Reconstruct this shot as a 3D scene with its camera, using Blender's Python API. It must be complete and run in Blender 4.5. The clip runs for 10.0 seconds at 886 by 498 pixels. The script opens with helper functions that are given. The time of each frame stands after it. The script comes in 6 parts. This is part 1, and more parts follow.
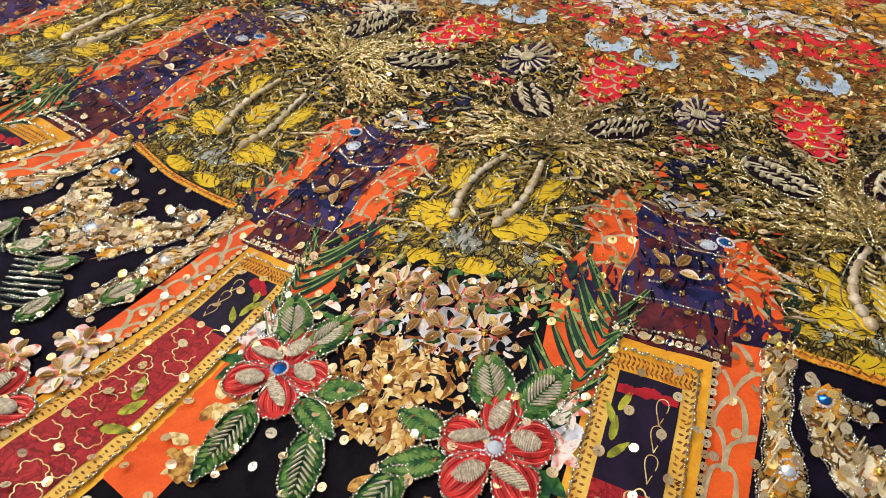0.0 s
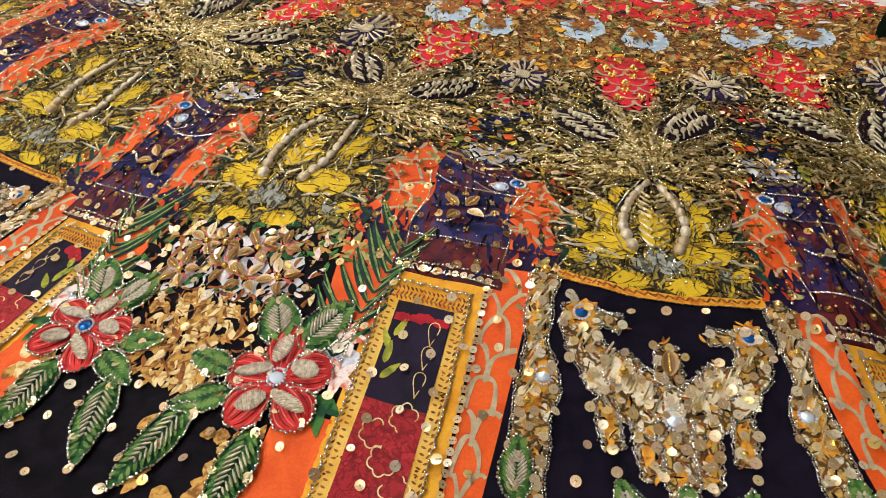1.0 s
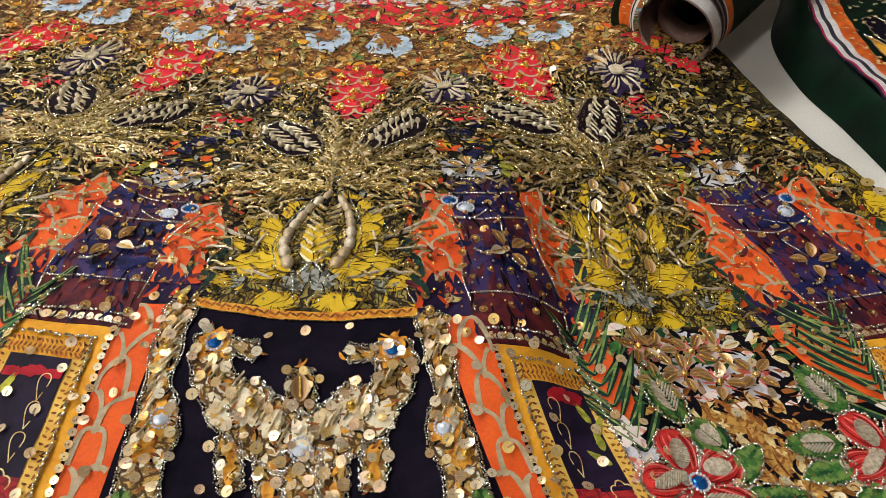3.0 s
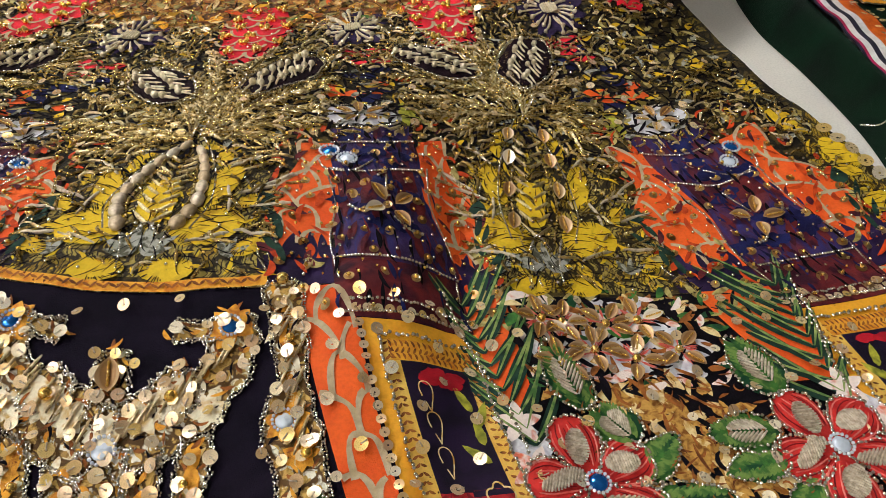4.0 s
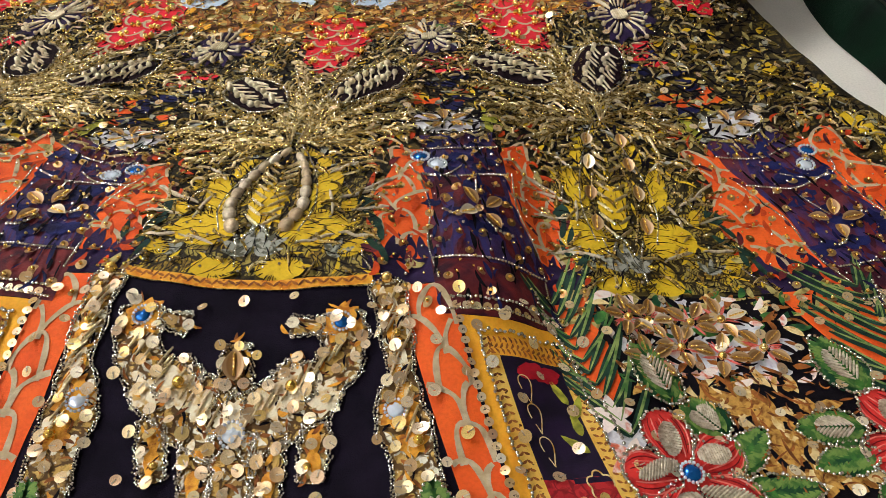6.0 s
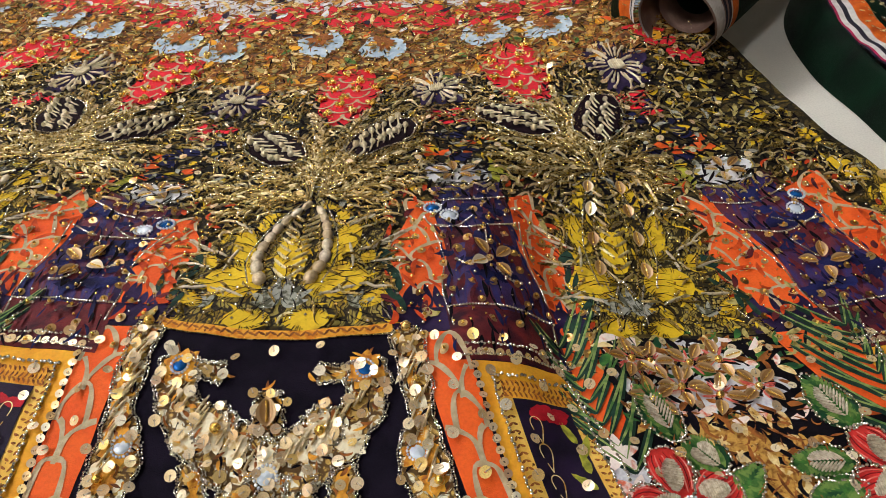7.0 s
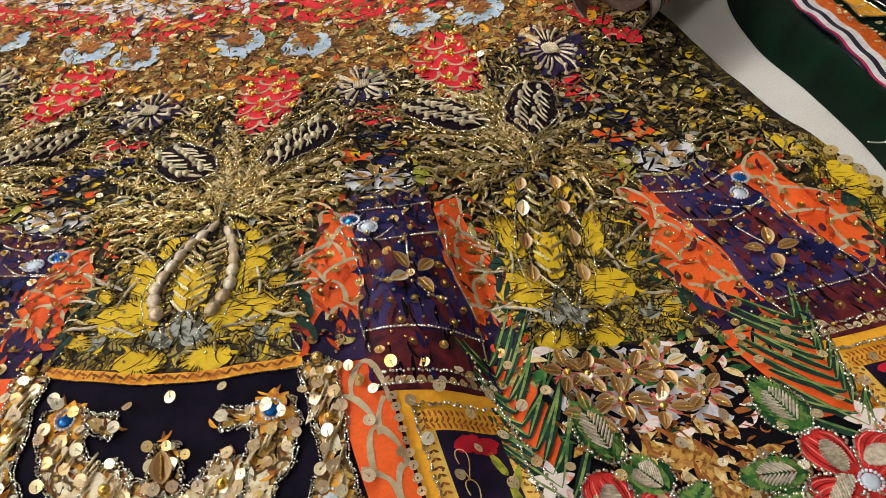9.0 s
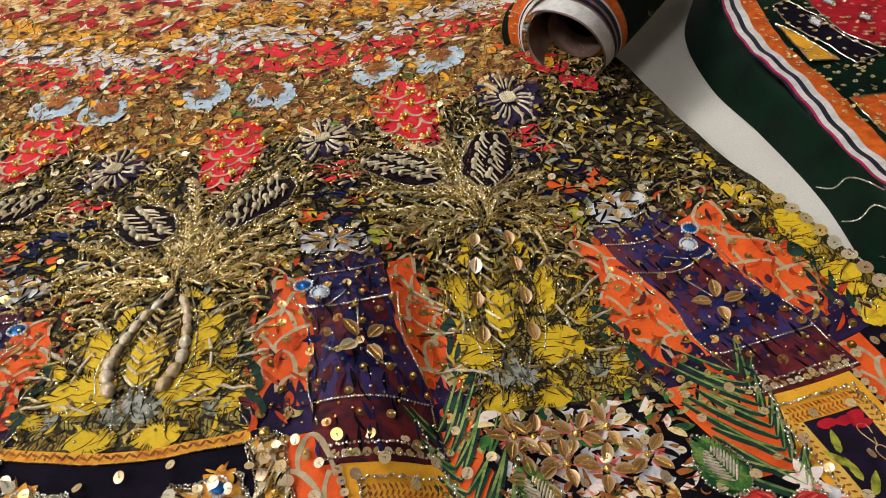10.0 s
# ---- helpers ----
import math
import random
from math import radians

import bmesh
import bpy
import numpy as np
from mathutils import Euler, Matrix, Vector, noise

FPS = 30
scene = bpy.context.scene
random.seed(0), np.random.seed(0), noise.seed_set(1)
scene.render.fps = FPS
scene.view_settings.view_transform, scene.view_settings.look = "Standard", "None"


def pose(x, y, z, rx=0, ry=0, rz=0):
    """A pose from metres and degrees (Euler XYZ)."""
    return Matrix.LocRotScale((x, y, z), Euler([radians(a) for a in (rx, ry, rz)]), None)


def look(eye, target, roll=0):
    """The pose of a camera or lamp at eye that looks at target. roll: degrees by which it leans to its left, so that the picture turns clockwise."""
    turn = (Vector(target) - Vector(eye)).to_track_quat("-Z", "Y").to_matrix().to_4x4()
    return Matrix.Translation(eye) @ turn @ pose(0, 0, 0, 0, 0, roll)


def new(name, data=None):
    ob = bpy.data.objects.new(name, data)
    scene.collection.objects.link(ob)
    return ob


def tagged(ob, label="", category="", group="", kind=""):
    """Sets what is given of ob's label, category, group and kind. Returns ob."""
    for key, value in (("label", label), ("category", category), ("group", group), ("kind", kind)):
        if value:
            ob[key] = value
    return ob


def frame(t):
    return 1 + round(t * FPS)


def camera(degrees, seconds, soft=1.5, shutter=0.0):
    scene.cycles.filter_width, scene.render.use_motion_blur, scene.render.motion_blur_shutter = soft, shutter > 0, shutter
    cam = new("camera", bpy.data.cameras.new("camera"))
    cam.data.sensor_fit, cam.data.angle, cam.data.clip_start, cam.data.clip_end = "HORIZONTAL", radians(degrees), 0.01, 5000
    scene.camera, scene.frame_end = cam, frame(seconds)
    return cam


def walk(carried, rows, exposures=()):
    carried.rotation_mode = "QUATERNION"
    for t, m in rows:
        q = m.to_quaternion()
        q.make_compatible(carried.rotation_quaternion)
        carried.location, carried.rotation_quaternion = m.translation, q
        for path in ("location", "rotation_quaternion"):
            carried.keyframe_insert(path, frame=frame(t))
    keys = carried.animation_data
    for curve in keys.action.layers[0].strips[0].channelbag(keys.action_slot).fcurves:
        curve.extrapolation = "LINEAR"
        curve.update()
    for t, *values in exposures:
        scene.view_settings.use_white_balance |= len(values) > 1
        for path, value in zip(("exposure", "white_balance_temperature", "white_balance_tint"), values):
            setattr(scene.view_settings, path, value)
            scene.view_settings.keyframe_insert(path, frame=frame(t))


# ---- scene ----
cam = camera(63.2, 10.0, soft=0.8, shutter=0.1)
PATH = [
    (0, (0.01, 0.023, 0.23), (0.033, 1.497, -1.122), 2.3),
    (0.5, (0.038, 0.005, 0.229), (0.106, 1.468, -1.133), 2.5),
    (0.6, (0.054, -0.004, 0.22), (0.095, 1.5, -1.098), 1.6),
    (1, (0.077, -0.008, 0.228), (0.232, 1.456, -1.125), 2.1),
    (1.5, (0.095, -0.017, 0.236), (0.348, 1.446, -1.104), 1.5),
    (2, (0.135, -0.019, 0.234), (0.482, 1.424, -1.107), 1.8),
    (2.2, (0.155, -0.018, 0.233), (0.529, 1.42, -1.106), 1.9),
    (3.3, (0.21, -0.004, 0.207), (0.549, 1.468, -1.105), 0.7),
    (3.5, (0.225, 0.001, 0.198), (0.568, 1.463, -1.123), 0.7),
    (4, (0.244, 0.011, 0.181), (0.604, 1.429, -1.182), 0.8),
    (4.5, (0.239, 0.017, 0.18), (0.578, 1.411, -1.213), 0.1),
    (5, (0.232, 0.015, 0.188), (0.536, 1.428, -1.194), -0.8),
    (5.5, (0.23, 0.009, 0.188), (0.5, 1.444, -1.179), -1.5),
    (5.7, (0.228, 0.008, 0.188), (0.487, 1.444, -1.179), -1.7),
    (6.8, (0.215, -0.001, 0.209), (0.466, 1.476, -1.116), -2.6),
    (7, (0.218, -0.001, 0.211), (0.477, 1.485, -1.102), -2.9),
    (7.5, (0.225, 0.002, 0.216), (0.51, 1.501, -1.077), -3.4),
    (8, (0.238, 0.002, 0.208), (0.542, 1.491, -1.093), -3.9),
    (8.5, (0.249, 0.014, 0.2), (0.566, 1.468, -1.137), -4.7),
    (9, (0.246, 0.018, 0.203), (0.554, 1.462, -1.146), -5.3),
    (9.5, (0.246, 0.018, 0.204), (0.55, 1.471, -1.136), -5.6),
    (10, (0.268, 0.022, 0.221), (0.593, 1.482, -1.106), -6.4),
]
walk(cam, [(t, look(eye, target, roll)) for t, eye, target, roll in PATH])

# ---- light: a shop room with warm-white ceiling panels ----
scene.view_settings.exposure = 0.0
world = bpy.data.worlds.new("world")
world.use_nodes = True
world.node_tree.nodes["Background"].inputs[0].default_value = (1.0, 0.95, 0.88, 1)
world.node_tree.nodes["Background"].inputs[1].default_value = 0.05
scene.world = world
PANEL_GLOW = 65.0

# ---- the drape of the skirt ----
# a counts the panels round the skirt (a knot every half panel), v runs from the hem (-1) towards the waist (3)
DRAPE_X = ((-0.1969, -0.1049, -0.0201, 0.0729, 0.1744, 0.2775, 0.3589, 0.4352, 0.5187),
           (-0.1239, -0.0610, 0.0150, 0.1051, 0.1872, 0.2685, 0.3274, 0.4347, 0.5120),
           (-0.0506, -0.0071, 0.0725, 0.1295, 0.2093, 0.2778, 0.3486, 0.4066, 0.5038),
           (0.0197, 0.0681, 0.1201, 0.1680, 0.2325, 0.2852, 0.3355, 0.3930, 0.4947),
           (0.0596, 0.1029, 0.1456, 0.1908, 0.2440, 0.3003, 0.3524, 0.4061, 0.4632))
DRAPE_Y = ((0.2613, 0.2132, 0.1613, 0.1198, 0.0837, 0.0764, 0.0754, 0.0683, 0.0669),
           (0.3307, 0.2815, 0.2490, 0.2127, 0.1881, 0.1739, 0.1739, 0.1633, 0.1740),
           (0.4589, 0.3749, 0.3599, 0.2989, 0.2771, 0.2743, 0.2890, 0.2642, 0.2956),
           (0.4972, 0.4662, 0.4451, 0.4030, 0.3877, 0.3797, 0.3799, 0.3682, 0.3843),
           (0.5509, 0.5191, 0.4901, 0.4797, 0.4720, 0.4535, 0.4463, 0.4430, 0.4414))
FOLDS = ((-.0009, -.0038, -.0048, -.0097, .0007, -.0116, -.0214), (-.0041, -.0114, .0090, .0158, .0137, -.0094, -.0024),
         (-.0093, .0, .0166, .0005, .0096, -.0005, -.0022), (.0060, -.0011, -.0018, -.0035, -.0054, .0014, .0146))


def padded(g):
    """The knots with one more row and column all round, carried on evenly."""
    g = np.array(g)
    rise = (g[-1] - g[-3]) / 2
    for _ in range(3):
        rise = np.convolve(np.pad(rise, 1, mode="edge"), (.25, .5, .25), "valid")
    g = np.concatenate([2 * g[:1] - g[1:2], g, g[-1:] + rise], 0)
    run = (g[:, 2] - g[:, 0]) / 2
    for _ in range(3):
        run = np.convolve(np.pad(run, 1, mode="edge"), (.25, .5, .25), "valid")
    return np.concatenate([g[:, :1] - run[:, None], g, 2 * g[:, -1:] - g[:, -2:-1]], 1)


GX, GY = padded(DRAPE_X), padded(DRAPE_Y)


def weights(u):
    c = np.clip(u, 0, 1)
    w = [.5 * (-c + 2 * c**2 - c**3), .5 * (2 - 5 * c**2 + 3 * c**3), .5 * (c + 4 * c**2 - 3 * c**3), .5 * (c**3 - c**2)]
    lo, hi = np.minimum(u, 0) * .5, np.maximum(u - 1, 0) * .5
    return [w[0] - lo, w[1] - hi, w[2] + lo, w[3] + hi]


def flat(a, v):
    """Plan place (x, y) of the skirt's point (a, v)."""
    a, v = np.broadcast_arrays(np.asarray(a, float), np.asarray(v, float))
    u = 2 * (a + .12 * np.exp(-((a - 1.70) / .16)**2 - ((v - .05) / .45)**2))
    i, j = np.clip(np.floor(u), -2, 5).astype(int), np.clip(np.floor(v), -1, 2).astype(int)
    wa, wv = weights(u - i), weights(v - j)
    x = sum(wv[q] * wa[p] * GX[j + 1 + q, i + 2 + p] for q in range(4) for p in range(4))
    y = sum(wv[q] * wa[p] * GY[j + 1 + q, i + 2 + p] for q in range(4) for p in range(4))
    return np.stack([x, y], -1)


def height(p):
    """Height of the cloth over the plan place p."""
    x, y = p[..., 0], p[..., 1]
    z = np.zeros_like(x)
    for r, cy in enumerate((.10, .20, .30, .42)):
        for c, cx in enumerate((-.15, -.05, .05, .15, .25, .35, .45)):
            z = z + FOLDS[r][c] * np.exp(-((x - cx)**2 + (y - cy)**2) / (2 * .055**2))
    z = z + .0007 * np.sin(150 * x + 2 * np.sin(40 * y)) * np.sin(110 * y + 2.2 * np.sin(60 * x))
    line = x - .297 - .22 * (y - .19)
    z = z - .0065 * np.exp(-(line / .011)**2) * np.exp(-((y - .185) / .055)**2)
    z = z + .0035 * np.exp(-((line + .03) / .014)**2) * np.exp(-((y - .20) / .06)**2)
    return -.0125 + np.logaddexp(0, (z + .0125) * 900) / 900


# ---- end of drape ----


def drape(p, h=0.0):
    p = np.asarray(p, float)
    return np.concatenate([p, (height(p) + h)[..., None]], -1)


class Spot:
    """A local frame on the cloth: dx along the hem, dy towards the waist, in metres."""

    def __init__(self, a, v, turn=0.0, size=1.0, mirror=1):
        self.o = flat(a, v)
        ey = flat(a, v + .05) - flat(a, v - .05)
        ey = ey / np.linalg.norm(ey)
        wide = np.linalg.norm(flat(a + .05, v) - flat(a - .05, v)) / .1
        ex = np.array([ey[1], -ey[0]])
        c, s = math.cos(radians(turn)), math.sin(radians(turn))
        self.ex, self.ey = (c * ex + s * ey) * size * mirror, (-s * ex + c * ey) * size
        self.wide = wide

    def at(self, dx, dy):
        dx, dy = np.asarray(dx, float), np.asarray(dy, float)
        return self.o + dx[..., None] * self.ex + dy[..., None] * self.ey


# ---- mesh helpers ----
class Soup:
    """Collects many pieces of one part into one mesh."""

    def __init__(self):
        self.v, self.f, self.n = [], [], 0

    def add(self, verts, faces):
        verts, faces = np.asarray(verts, float).reshape(-1, 3), np.asarray(faces, int)
        self.v.append(verts)
        if faces.shape[1] == 3:
            faces = np.concatenate([faces, np.full((len(faces), 1), -10**9)], 1)
        self.f.append(faces + self.n)
        self.n += len(verts)
        return self

    def mesh(self, name, material, smooth=True):
        me = bpy.data.meshes.new(name)
        v, f = np.concatenate(self.v), np.concatenate(self.f)
        three = f[:, 3] < 0
        total = np.where(three, 3, 4)
        me.vertices.add(len(v))
        me.vertices.foreach_set("co", v.ravel())
        loops = f.ravel()
        loops = loops[loops >= 0]
        me.loops.add(len(loops))
        me.loops.foreach_set("vertex_index", loops.astype(np.int32))
        me.polygons.add(len(f))
        me.polygons.foreach_set("loop_start", (np.cumsum(total) - total).astype(np.int32))
        me.polygons.foreach_set("loop_total", total.astype(np.int32))
        me.update(calc_edges=True)
        me.validate()
        if smooth:
            me.polygons.foreach_set("use_smooth", np.ones(len(me.polygons), bool))
        me.materials.append(material)
        return me


def part(name, soup, material, parent, label="", smooth=True, kind=""):
    me = soup if isinstance(soup, bpy.types.Mesh) else soup.mesh(name, material, smooth)
    ob = new(name, me)
    ob.parent = parent
    return tagged(ob, label=label, kind=kind)


def thing(name, label, category, group="", kind=""):
    ob = new(name)
    ob.empty_display_size = .02
    return tagged(ob, label, category, group, kind)


def grid_faces(n, m, wrap=False):
    i, j = np.meshgrid(np.arange(n - 1), np.arange(m if wrap else m - 1), indexing="ij")
    i, j = i.ravel(), j.ravel()
    k = (j + 1) % m
    return np.stack([i * m + j, i * m + k, (i + 1) * m + k, (i + 1) * m + j], -1)


def smooth_path(points, n):
    """n places on a smooth curve through a few places."""
    p = np.asarray(points, float)
    p = np.concatenate([2 * p[:1] - p[1:2], p, 2 * p[-1:] - p[-2:-1]])
    t = np.linspace(0, len(p) - 3 - 1e-9, n)
    i = np.floor(t).astype(int)
    w = weights(t - i)
    return sum(w[k][:, None] * p[i + k] for k in range(4))


def ribbon(soup, path, half, h, across=4):
    """A strip of cloth along a plan path; half: half width, one or one for each place."""
    path = np.asarray(path, float)
    d = np.gradient(path, axis=0)
    d /= np.linalg.norm(d, axis=1)[:, None] + 1e-12
    nrm = np.stack([-d[:, 1], d[:, 0]], -1)
    half = np.broadcast_to(np.asarray(half, float), len(path))
    s = np.linspace(1, -1, across)
    p = path[:, None] + nrm[:, None] * (half[:, None] * s)[..., None]
    return soup.add(drape(p, h), grid_faces(len(path), across))


def blob(soup, spot, radius, h, rings=4, centre=(0, 0), dome=0.0):
    """A star-shaped patch; radius: distances from its centre by turn."""
    r = np.asarray(radius, float)
    n = len(r)
    t = np.arange(n) / n * 2 * math.pi
    k = np.linspace(0.02, 1, rings)
    dx, dy = centre[0] + k[:, None] * r * np.cos(t), centre[1] + k[:, None] * r * np.sin(t)
    v = drape(spot.at(dx, dy), h)
    v[..., 2] += dome * (1 - k[:, None]**2)
    return soup.add(v, grid_faces(rings, n, True)[:, ::-1])


def leaf(soup, spot, start, angle, length, width, h, ragged=0.0, rng=None, dome=0.0, tip=1.0):
    """A pointed petal or leaf from start, by a local angle in degrees."""
    n = 12
    t = np.linspace(0, 1, n)
    half = width / 2 * np.sin(math.pi * np.clip(t, 0, 1)**(.75 * tip))**(.6 if tip > 1 else .8) + 1e-5
    if ragged:
        half = half * (1 + ragged * rng.uniform(-1, 1, n))
    c, s = math.cos(radians(angle)), math.sin(radians(angle))
    w = np.linspace(1, -1, 5)
    along, side = np.broadcast_to((t * length)[:, None], (n, 5)), half[:, None] * w
    v = drape(spot.at(start[0] + along * c - side * s, start[1] + along * s + side * c), h)
    v[..., 2] += dome * (1 - w**2) * np.sin(math.pi * t)[:, None]
    return soup.add(v, grid_faces(n, 5))


def patch(soup, a0, a1, v0, v1, h, n=20, m=12):
    """A panel of the skirt between two sides a0(v), a1(v)."""
    v = np.linspace(v0, v1, n)
    lo, hi = (np.minimum(np.broadcast_to(q(v) if callable(q) else q, n), A_END) for q in (a0, a1))
    s = np.linspace(0, 1, m)
    return soup.add(drape(flat(lo[:, None] * (1 - s) + hi[:, None] * s, v[:, None] + 0 * s), h), grid_faces(n, m)[:, ::-1])


def tubes(soup, paths, radius, sides=5):
    """Many tubes at once: paths is (count, places, 3)."""
    paths = np.asarray(paths, float)
    k, n, _ = paths.shape
    d = np.gradient(paths, axis=1)
    d /= np.linalg.norm(d, axis=-1, keepdims=True) + 1e-12
    side = np.cross(d, (0, 0, 1.0))
    side /= np.linalg.norm(side, axis=-1, keepdims=True) + 1e-9
    up = np.cross(side, d)
    t = np.arange(sides) / sides * 2 * math.pi
    taper = np.ones(n)
    taper[0] = taper[-1] = .55
    r = np.broadcast_to(np.asarray(radius, float), k)[:, None, None, None] * taper[None, :, None, None]
    v = paths[:, :, None] + r * (np.cos(t)[:, None] * side[:, :, None] + np.sin(t)[:, None] * up[:, :, None])
    f = grid_faces(n, sides, True)
    caps = np.array([[0, 1, 2, 3], [n * sides - 1, n * sides - 2, n * sides - 3, n * sides - 4]])
    f = np.concatenate([f, caps])
    f = f[None] + (np.arange(k) * n * sides)[:, None, None]
    return soup.add(v, f.reshape(-1, 4))


def ball(sides=6, rings=4):
    v = [(0, 0, 1)]
    for i in range(1, rings):
        b = math.pi * i / rings
        v += [(math.sin(b) * math.cos(2 * math.pi * j / sides), math.sin(b) * math.sin(2 * math.pi * j / sides), math.cos(b)) for j in range(sides)]
    v.append((0, 0, -1))
    f = [(0, 1 + j, 1 + (j + 1) % sides, -10**9) for j in range(sides)]
    for i in range(rings - 2):
        f += [(1 + i * sides + j, 1 + (i + 1) * sides + j, 1 + (i + 1) * sides + (j + 1) % sides, 1 + i * sides + (j + 1) % sides) for j in range(sides)]
    e = 1 + (rings - 2) * sides
    f += [(e + j, len(v) - 1, e + (j + 1) % sides, -10**9) for j in range(sides)]
    return np.array(v, float), np.array(f)


BALL, ROUND = ball(), ball(10, 7)


def stamp(soup, shape, mats):
    """A copy of a small shape at each of the matrices (count, 3, 4)."""
    v, f = shape
    mats = np.asarray(mats, float)
    out = np.einsum("kij,nj->kni", mats[:, :, :3], v) + mats[:, None, :, 3]
    g = np.where(f[None] < 0, -10**9, f[None] + (np.arange(len(mats)) * len(v))[:, None, None])
    g = g.reshape(-1, f.shape[1])
    if f.shape[1] == 4:
        base = soup.n
        soup.v.append(out.reshape(-1, 3))
        g = np.where(g < 0, -10**9, g + base)
        soup.f.append(g)
        soup.n += len(mats) * len(v)
        return soup
    return soup.add(out, g)


def balls(soup, places, radius, shape=None):
    places = np.asarray(places, float).reshape(-1, 3)
    r = np.broadcast_to(np.asarray(radius, float), len(places))
    m = np.zeros((len(places), 3, 4))
    for i in range(3):
        m[:, i, i] = r
    m[:, :, 3] = places
    return stamp(soup, shape or BALL, m)


def spaced(path, gap):
    """Places at even gaps along a plan path."""
    path = np.asarray(path, float)
    d = np.concatenate([[0], np.cumsum(np.linalg.norm(np.diff(path, axis=0), axis=1))])
    t = np.arange(0, d[-1], gap)
    return np.stack([np.interp(t, d, path[:, k]) for k in (0, 1)], -1)


def bead_line(soup, path, radius=.00055, h=.0006, gap=None, rng=None):
    radius = radius * 1.2
    p = spaced(path, gap or radius * 1.65)
    q = drape(p, h)
    if rng is not None:
        q = q + rng.normal(0, radius * .35, q.shape)
    return balls(soup, q, radius)


def normals(p):
    e = 1e-3
    gx = (height(p + (e, 0)) - height(p - (e, 0))) / (2 * e)
    gy = (height(p + (0, e)) - height(p - (0, e))) / (2 * e)
    n = np.stack([-gx, -gy, np.ones_like(gx)], -1)
    return n / np.linalg.norm(n, axis=-1, keepdims=True)


def seats(p, h, size, rng, tilt=0.25):
    """Matrices that seat small flat pieces on the cloth at the plan places p, each tipped a little."""
    p = np.asarray(p, float).reshape(-1, 2)
    n = normals(p) + rng.normal(0, tilt, (len(p), 3)) * (1, 1, 0)
    n /= np.linalg.norm(n, axis=1)[:, None]
    t = rng.uniform(0, 2 * math.pi, len(p))
    x = np.stack([np.cos(t), np.sin(t), 0 * t], -1)
    x -= n * (x * n).sum(1)[:, None]
    x /= np.linalg.norm(x, axis=1)[:, None]
    y = np.cross(n, x)
    s = np.broadcast_to(np.asarray(size, float), len(p))[:, None]
    return np.stack([x * s, y * s, n * s, drape(p, h)], -1)


def dashes(soup, xy, angle, length, width, bend, h):
    """Many small printed strokes or leaves at once, drawn on the cloth."""
    xy = np.asarray(xy, float)
    k = len(xy)
    if not k:
        return soup
    angle, length, width, bend = (np.broadcast_to(np.asarray(q, float), k) for q in (angle, length, width, bend))
    t = np.linspace(0, 1, 6)
    ang = angle[:, None] + bend[:, None] * (t - .5) * 2
    d = np.stack([np.cos(ang), np.sin(ang)], -1) * (length / 5)[:, None, None]
    p = np.cumsum(d, 1) - d.mean(1, keepdims=True) * 3.5 + xy[:, None]
    side = np.stack([-np.sin(ang), np.cos(ang)], -1)
    w = (width[:, None] * np.sin(math.pi * (.04 + .92 * t))**.8 / 2)[..., None]
    q = np.stack([p + side * w, p, p - side * w], 2)
    f = grid_faces(6, 3)[None] + (np.arange(k) * 18)[:, None, None]
    lift = (np.arange(k) % 7 * .00004)[:, None, None]
    v = drape(q, 0)
    v[..., 2] += h + lift
    return soup.add(v, f.reshape(-1, 4))


# ---- materials ----
def nodes_of(name):
    mat = bpy.data.materials.new(name)
    mat.use_nodes = True
    nt = mat.node_tree
    return mat, nt, nt.nodes["Principled BSDF"]


def ramp_node(nt, fac, stops, mode="LINEAR"):
    r = nt.nodes.new("ShaderNodeValToRGB")
    r.color_ramp.interpolation = mode
    while len(r.color_ramp.elements) < len(stops):
        r.color_ramp.elements.new(.5)
    for e, (pos, col) in zip(r.color_ramp.elements, stops):
        e.position, e.color = pos, (*col, 1)
    nt.links.new(fac, r.inputs[0])
    return r.outputs[0]


def tex(nt, kind, scale, detail=2.0, vec=None, distortion=0.0, **more):
    t = nt.nodes.new(kind)
    t.inputs["Scale"].default_value = scale
    if "Detail" in t.inputs:
        t.inputs["Detail"].default_value = detail
    if distortion and "Distortion" in t.inputs:
        t.inputs["Distortion"].default_value = distortion
    if vec is None:
        c = nt.nodes.new("ShaderNodeTexCoord")
        vec = c.outputs["Object"]
    nt.links.new(vec, t.inputs["Vector"])
    return t


def mix(nt, fac, a, b, blend="MIX"):
    m = nt.nodes.new("ShaderNodeMix")
    m.data_type, m.blend_type = "RGBA", blend
    for sock, val in ((m.inputs[0], fac), (m.inputs[6], a), (m.inputs[7], b)):
        if isinstance(val, bpy.types.NodeSocket):
            nt.links.new(val, sock)
        elif isinstance(val, (int, float)):
            sock.default_value = val
        else:
            sock.default_value = (*val, 1)
    return m.outputs[2]


def weave(nt, bs, strength=.35):
    """Fine woven relief of the cloth, and slow unevenness."""
    a = tex(nt, "ShaderNodeTexNoise", 2600, 1)
    b = tex(nt, "ShaderNodeTexNoise", 260, 2)
    add = nt.nodes.new("ShaderNodeMath")
    add.operation = "ADD"
    nt.links.new(a.outputs[0], add.inputs[0])
    nt.links.new(b.outputs[0], add.inputs[1])
    bump = nt.nodes.new("ShaderNodeBump")
    bump.inputs["Strength"].default_value, bump.inputs["Distance"].default_value = strength, .0006
    nt.links.new(add.outputs[0], bump.inputs["Height"])
    nt.links.new(bump.outputs[0], bs.inputs["Normal"])


